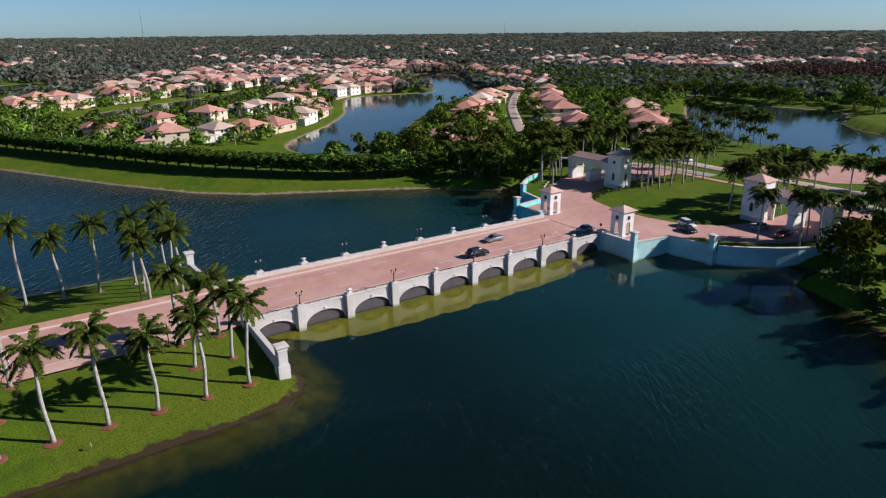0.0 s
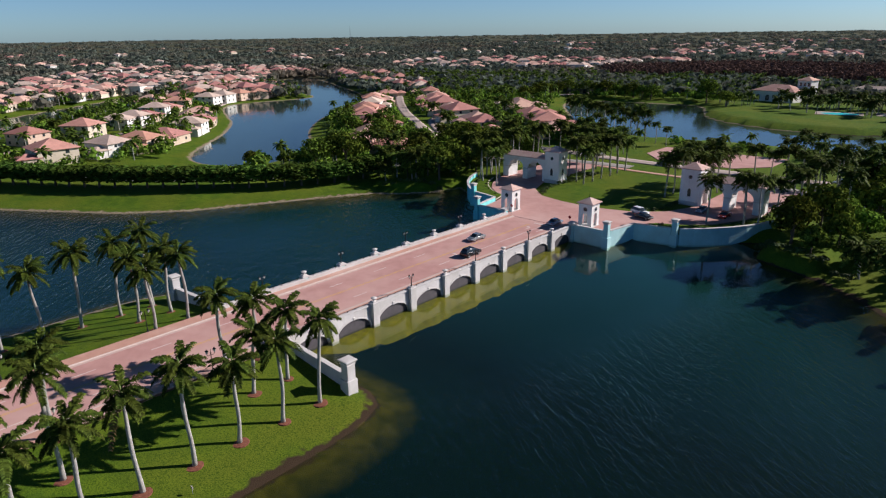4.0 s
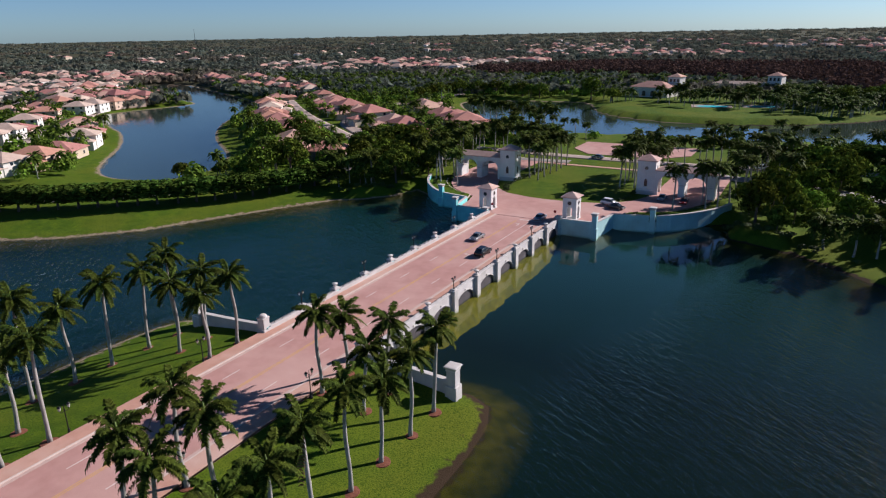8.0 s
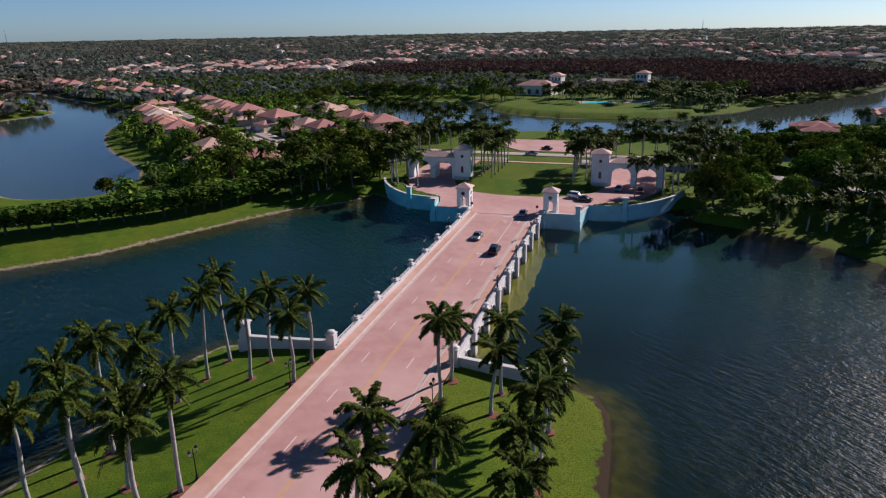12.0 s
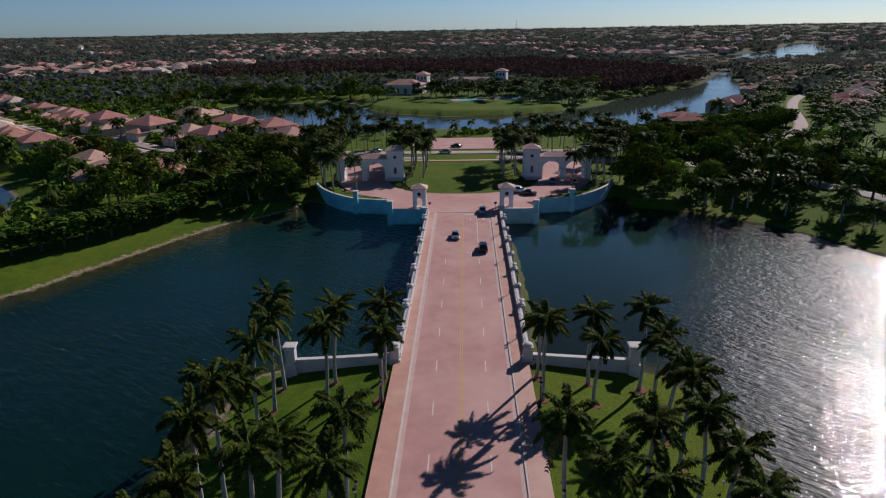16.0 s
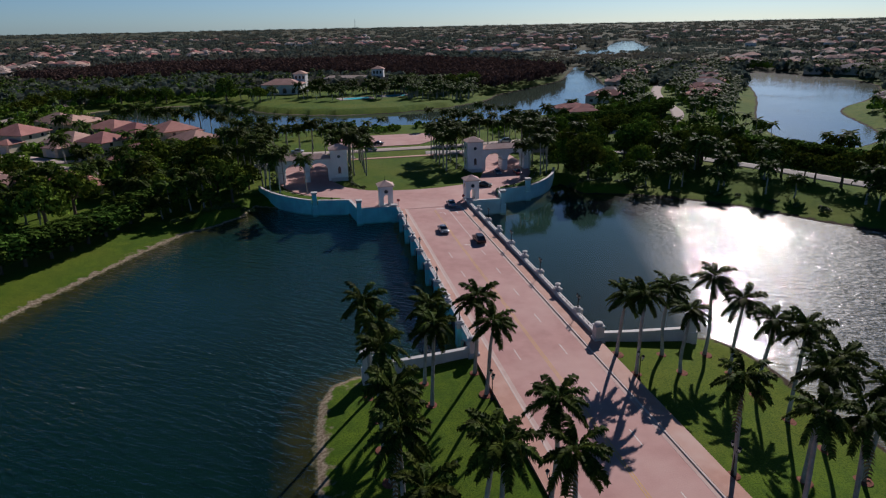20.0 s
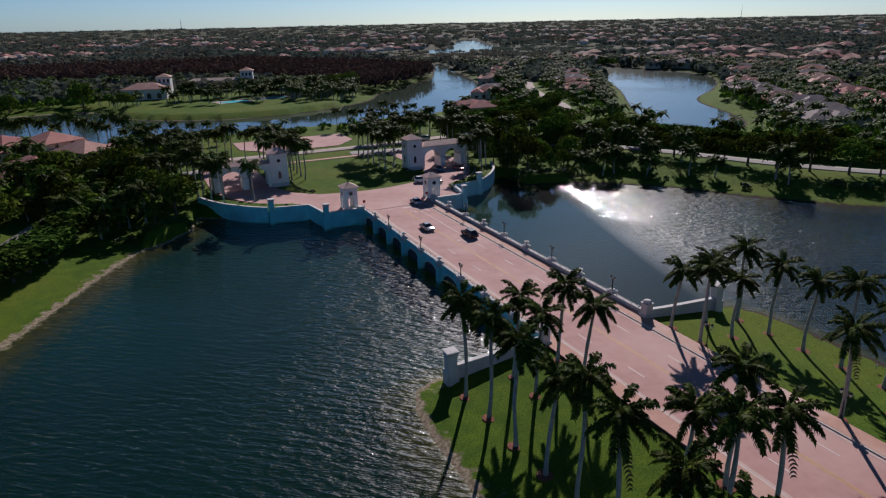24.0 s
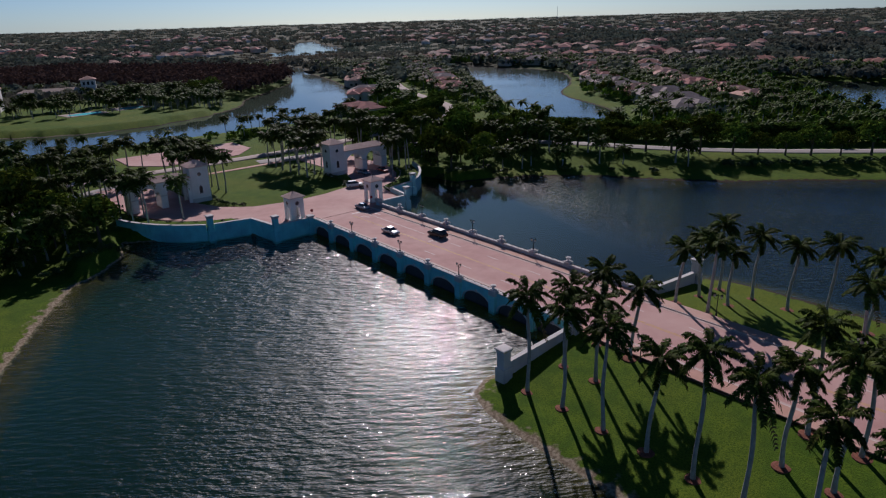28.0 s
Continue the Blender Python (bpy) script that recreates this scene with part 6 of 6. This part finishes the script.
MIX = (0, 1, 2, 3, 5, 0, 1, 4)
scatter(45, -150, -88, 58, 165, MIX, lambda x, y: x + y * 0.62 < -28 and x + y * 0.62 > -75)
scatter(40, -120, -48, 112, 200, MIX)
scatter(16, 100, 180, 60, 170, MIX, lambda x, y: x + y * 0.62 > 150)
scatter(14, 48, 70, 128, 160, MIX)
scatter(36, 62, 104, 96, 160, MIX, lambda x, y: x + 0.9 * y > 172)
scatter(16, 60, 130, 190, 250, (5, 3, 5))
for x, y, a in along([(-118, 384), (-150, 388), (-182, 372), (-186, 330)], 7):
    tree(2, x, y, 1.05)
for x, y, a in along([(-60, 258), (-100, 282), (-132, 300)], 6.5):
    coco(x, y, 1.2)

# ---- joined far woods and far roofs ----


def clump_stuff(name, sites, material, label, quads, category="woods", leaf=1.0):
    """Many crowns of loose leaf sprays as one mesh. sites: x, y, z, radius, height."""
    r = np.random.RandomState(3)
    S = np.repeat(np.array(sites, float), quads, axis=0)
    n = len(S)
    d = r.normal(size=(n, 3))
    d /= np.linalg.norm(d, axis=1)[:, None]
    d[:, 2] = np.abs(d[:, 2]) * 1.1 - 0.25
    q = r.uniform(0.7, 1.05, (n, 1))
    p = S[:, :3] + np.stack([d[:, 0] * S[:, 3], d[:, 1] * S[:, 3], S[:, 4] * 0.5 + d[:, 2] * S[:, 4] * 0.5], 1) * q
    nr = d + r.uniform(-0.35, 0.35, (n, 3))
    nr /= np.linalg.norm(nr, axis=1)[:, None]
    a = np.cross(nr, r.normal(size=(n, 3)))
    a /= np.linalg.norm(a, axis=1)[:, None]
    b = np.cross(nr, a)
    s = (S[:, 3] * r.uniform(0.28, 0.5, n) * leaf)[:, None]
    sv = np.minimum(s, S[:, 4:5] * 0.35 * leaf)
    co = np.stack([p + a * s, p + b * sv + nr * sv * 0.3, p - a * s, p - b * sv], 1).reshape(-1, 3)
    me = bpy.data.meshes.new(name)
    me.vertices.add(len(co))
    me.vertices.foreach_set("co", co.ravel().astype(np.float32))
    me.loops.add(len(co))
    me.loops.foreach_set("vertex_index", np.arange(len(co), dtype=np.int32))
    me.polygons.add(n)
    me.polygons.foreach_set("loop_start", (np.arange(n) * 4).astype(np.int32))
    me.update(calc_edges=True)
    me.materials.append(material)
    return tagged(new(name, me), label, category, kind="stuff")


frng = np.random.RandomState(9)


def in_poly(x, y, poly):
    return seg_distance(np.asarray(x), np.asarray(y), np.array(poly, float))[1]


BROWN = [(98, 364), (122, 376), (164, 420), (188, 446), (212, 500), (200, 570), (160, 660), (80, 790), (-60, 770), (-200, 800), (-300, 640), (-240, 545), (-110, 585), (40, 520), (72, 450)]
# far streets of houses, then trees between them
sites, roofs = [], []
ang = frng.uniform(radians(-88), radians(100), 18000)
rad = np.exp(frng.uniform(math.log(420), math.log(4700), 18000))
fx, fy = -rad * np.sin(ang), rad * np.cos(ang)
fs, brown = shore(fx, fy), in_poly(fx, fy, BROWN)
for x, y, q, s, bw in zip(fx, fy, rad, fs, brown):
    if s < 5 or bw:
        continue
    size = 3.4 + q * 0.0036
    low = 0.35 if 250 < x < 700 and 640 < y < 1000 else 1.0
    sites.append((x, y, 2.0 + float(rise(x, y)), size * frng.uniform(0.8, 1.35), max(3.5, 7.2 - q * 0.0008) * frng.uniform(0.75, 1.3) * low))
# the far crowns wear the leaf colour that has haze mixed in
clump_stuff("far_woods", sites, LEAF_HAZED, "dark green treetops reaching to the horizon", 22)

# the long clipped hedge behind the lakeside houses
clump_stuff("hedge_row", [(x, y, 2.2, 3.4, 6.5) for x, y, a in along([(-717, 546), (-631, 547), (-542, 538), (-378, 450), (-317, 440), (-260, 420), (-226, 376), (-204, 324)], 3.0)], LEAF_HEDGE,
            "long tall clipped green hedge along the street", 70, "hedge", leaf=0.5)

# the thick planting of the middle distance, clear of roads, houses and lawns
mx, my = frng.uniform(-470, 470, 19000), frng.uniform(-120, 620, 19000)
ms = shore(mx, my)
free = (ms > np.where(mx < -140, 9, 13)) & ~in_poly(mx, my, BROWN) & ((np.abs(mx) > 48) | (my > 205)) & (my > 100 - 0.75 * (np.abs(mx) - 60)) & (np.hypot(mx, my) < 640)
free &= (mx < 0) | (my > 188) | (mx + 0.5 * my > 178) | ((my > 104) & (mx + 0.5 * my > 142))
free &= ~((mx > 0) & (mx < 160) & (my < 330) & (frng.uniform(size=mx.shape) < 0.15))
free &= ~in_poly(mx, my, OPEN_BANK)
free &= ~((np.abs(mx - 14) < 84) & (my > 300) & (my < 432))
for line, wd in ROADS:
    near = np.full(mx.shape, 1e9)
    for px, py in line:
        near = np.minimum(near, (mx - px) ** 2 + (my - py) ** 2)
    free &= near > (wd / 2 + 4.5) ** 2
for hx, hy, sz in homes:
    free &= (mx - hx) ** 2 + (my - hy) ** 2 > (np.where(mx > 60, sz * 0.42, sz * 0.5 + 1.0)) ** 2
for cx, cy in ((-42, 408), (-20, 442), (0, 460), (18, 470), (-40, 430)):
    free &= (mx - cx) ** 2 + (my - cy) ** 2 > 22 ** 2
mid = [(x, y, 2.2, frng.uniform(2.0, 3.9), frng.uniform(2.2, 3.8) if -60 < x < 150 and y < 420 else frng.uniform(3.0, 7.0)) for x, y in zip(mx[free], my[free])]
palms = [s for k, s in enumerate(mid) if k % (5 if s[0] < 140 else 2) == 0]
mid = [s for k, s in enumerate(mid) if k % 5]
clump_stuff("mid_woods", mid[0::4] + mid[1::4] + mid[2::4], LEAF, "thick dark green shrubs and trees between the houses", 56, leaf=0.55)
clump_stuff("mid_woods", mid[3::4], LEAF_LIGHT, "lighter green shrubs and trees between the houses", 56, leaf=0.55)


def palm_stuff(name, sites, label):
    """Many palms as one mesh: a slim trunk and a star of folded, arching fronds. sites: x, y, z, scale, height."""
    r = np.random.RandomState(17)
    verts, faces, mats = [], [], []
    for x, y, z, sc, h in sites:
        b = len(verts)
        lx, ly = r.uniform(-0.6, 0.6, 2)
        for zz, q, k in ((-0.3, 0.22, 0.0), (h, 0.15, 1.0)):
            verts += [(x + lx * k + q * cx, y + ly * k + q * cy, z + zz) for cx, cy in ((1, 0), (0, 1), (-1, 0), (0, -1))]
        faces += [[b + i, b + (i + 1) % 4, b + 4 + (i + 1) % 4, b + 4 + i] for i in range(4)]
        mats += [1] * 4
        for k in range(15):
            a, lvl = 2.4 * k + r.uniform(-0.2, 0.2), k / 15
            ca, sa, ln = math.cos(a), math.sin(a), 3.0 * sc * r.uniform(0.85, 1.15)
            lift, droop = 1.0 - 1.25 * lvl, r.uniform(0.55, 0.85)
            b = len(verts)
            for t, wd in ((0.05, 0.15), (0.4, 0.62), (0.75, 0.55), (1.0, 0.12)):
                q, hz = ln * (t - 0.1 * t * t), h + 0.5 + ln * (lift * t - droop * t * t)
                px, py = x + lx + q * ca, y + ly + q * sa
                verts += [(px - sa * wd * sc, py + ca * wd * sc, z + hz - 0.35 * wd * sc), (px, py, z + hz), (px + sa * wd * sc, py - ca * wd * sc, z + hz - 0.35 * wd * sc)]
            for i in range(3):
                faces += [[b + 3 * i, b + 3 * i + 1, b + 3 * i + 4, b + 3 * i + 3], [b + 3 * i + 1, b + 3 * i + 2, b + 3 * i + 5, b + 3 * i + 4]]
            mats += [0] * 6
    me = bpy.data.meshes.new(name)
    me.from_pydata(verts, [], faces)
    me.materials.append(FROND)
    me.materials.append(PALM_TRUNK)
    me.polygons.foreach_set("material_index", mats)
    return tagged(new(name, me), label, "palm trees", kind="stuff")


palms = [(x, y, 2.2, frng.uniform(0.85, 1.15), frng.uniform(3.0, 5.0) if -60 < x < 140 and y < 300 else frng.uniform(4.5, 8.5)) for x, y, *_ in palms]
for x, y, a in along([(150, 140), (148, 172), (186, 216), (230, 278), (280, 346)], 9):
    palms.append((x - 6 + frng.uniform(-3, 3), y, 1.5, 1.1, frng.uniform(5, 8)))
for _ in range(170):
    x, y = frng.uniform(34, 92), frng.uniform(330, 425)
    if height_at(x, y) > 1.0:
        palms.append((x, y, height_at(x, y), 1.2, frng.uniform(5, 8)))
palms = [p for p in palms if not (20 < p[0] < 150 and 225 < p[1] < 330 and frng.uniform() < 0.6)]
for _ in range(46):
    x, y = frng.uniform(-66, 34), frng.uniform(364, 390)
    if height_at(x, y) > 1.2 and not (-58 < x < -30 and y > 378):
        palms.append((x, y, height_at(x, y), 1.1, frng.uniform(4, 7)))
palm_stuff("palm_grove", palms, "dark feathery palms between the houses and round the lakes")

bx, by = frng.uniform(-310, 280, 14000), frng.uniform(370, 840, 14000)
ok = in_poly(bx, by, BROWN) & (shore(bx, by) > 1.5)
clump_stuff("brown_woods", [(x, y, 2.2, frng.uniform(2.4, 3.8), frng.uniform(9.5, 13.0)) for x, y in zip(bx[ok], by[ok])], TWIG, "leafless brown cypress wood", 18, leaf=0.8)


def roof_stuff(name, spots, wall_m, roof_m, label):
    """Far houses as small hipped volumes in one mesh."""
    verts, faces, mats = [], [], []
    for x, y, a, w, d, h in spots:
        c, s, base = math.cos(a), math.sin(a), len(verts)
        hw, hd = w / 2, d / 2
        loc = [(-hw, -hd, 0), (hw, -hd, 0), (hw, hd, 0), (-hw, hd, 0), (-hw, -hd, h), (hw, -hd, h), (hw, hd, h), (-hw, hd, h),
               (-hw - .5, -hd - .5, h), (hw + .5, -hd - .5, h), (hw + .5, hd + .5, h), (-hw - .5, hd + .5, h), (-hw + hd, 0, h + d * 0.24), (hw - hd, 0, h + d * 0.24)]
        verts += [(x + c * px - s * py, y + s * px + c * py, 2.2 + float(rise(x, y)) + pz) for px, py, pz in loc]
        for f, m in (((0, 1, 5, 4), 0), ((1, 2, 6, 5), 0), ((2, 3, 7, 6), 0), ((3, 0, 4, 7), 0), ((8, 9, 13, 12), 1), ((9, 10, 13), 1), ((10, 11, 12, 13), 1), ((11, 8, 12), 1)):
            faces.append([base + k for k in f])
            mats.append(m)
    me = bpy.data.meshes.new(name)
    me.from_pydata(verts, [], faces)
    me.materials.append(wall_m)
    me.materials.append(roof_m)
    me.polygons.foreach_set("material_index", mats)
    return tagged(new(name, me), label, "houses", kind="stuff")


groups = [[], [], []]
for _ in range(5200):
    a, q = frng.uniform(radians(-84), radians(98)), math.exp(frng.uniform(math.log(440), math.log(2600)))
    x, y = -q * math.sin(a), q * math.cos(a)
    street = math.sin(x * 0.010 + 1.7 * math.sin(y * 0.004)) + math.sin(y * 0.012 + x * 0.003)
    if street < 0.15 or (abs(x) < 330 and y < 820) or (q > 1150 and x < -0.6 * y and frng.uniform() < 0.85) or (x > 150 and q < 1500 and frng.uniform() < 0.45):
        continue
    groups[frng.randint(3)].append((x, y, round(frng.uniform(0, 3)) * 0.8 + x * 0.002, frng.uniform(14, 19), frng.uniform(11, 13), frng.choice((3.4, 6.0))))
for spots, wm, rm, lb in zip(groups, WALL_PAINTS, (ROOF_PAINTS[0], ROOF_PAINTS[3], ROOF_PAINTS[2]), ("salmon", "rose", "pale")):
    arr = np.array(spots)
    keep = shore(arr[:, 0], arr[:, 1]) > 14
    keep &= ~in_poly(arr[:, 0], arr[:, 1], BROWN)
    roof_stuff("far_houses", [s for s, k in zip(spots, keep) if k], wm, rm, "far suburb houses with " + lb + " tile roofs")

for x, y, h in ((-3430, 640, 150), (-2680, 2255, 70), (300, 4000, 60), (2900, 2500, 70)):
    mast = thing("radio_mast", "thin steel radio mast on the horizon", "mast", pose(x, y, height_at(x, y)))
    part("lattice", tube(bmesh.new(), [(0, 0, 0), (0, 0, h * 0.6), (0, 0, h)], [1.6, 1.1, 0.4], 4), STEEL, mast)
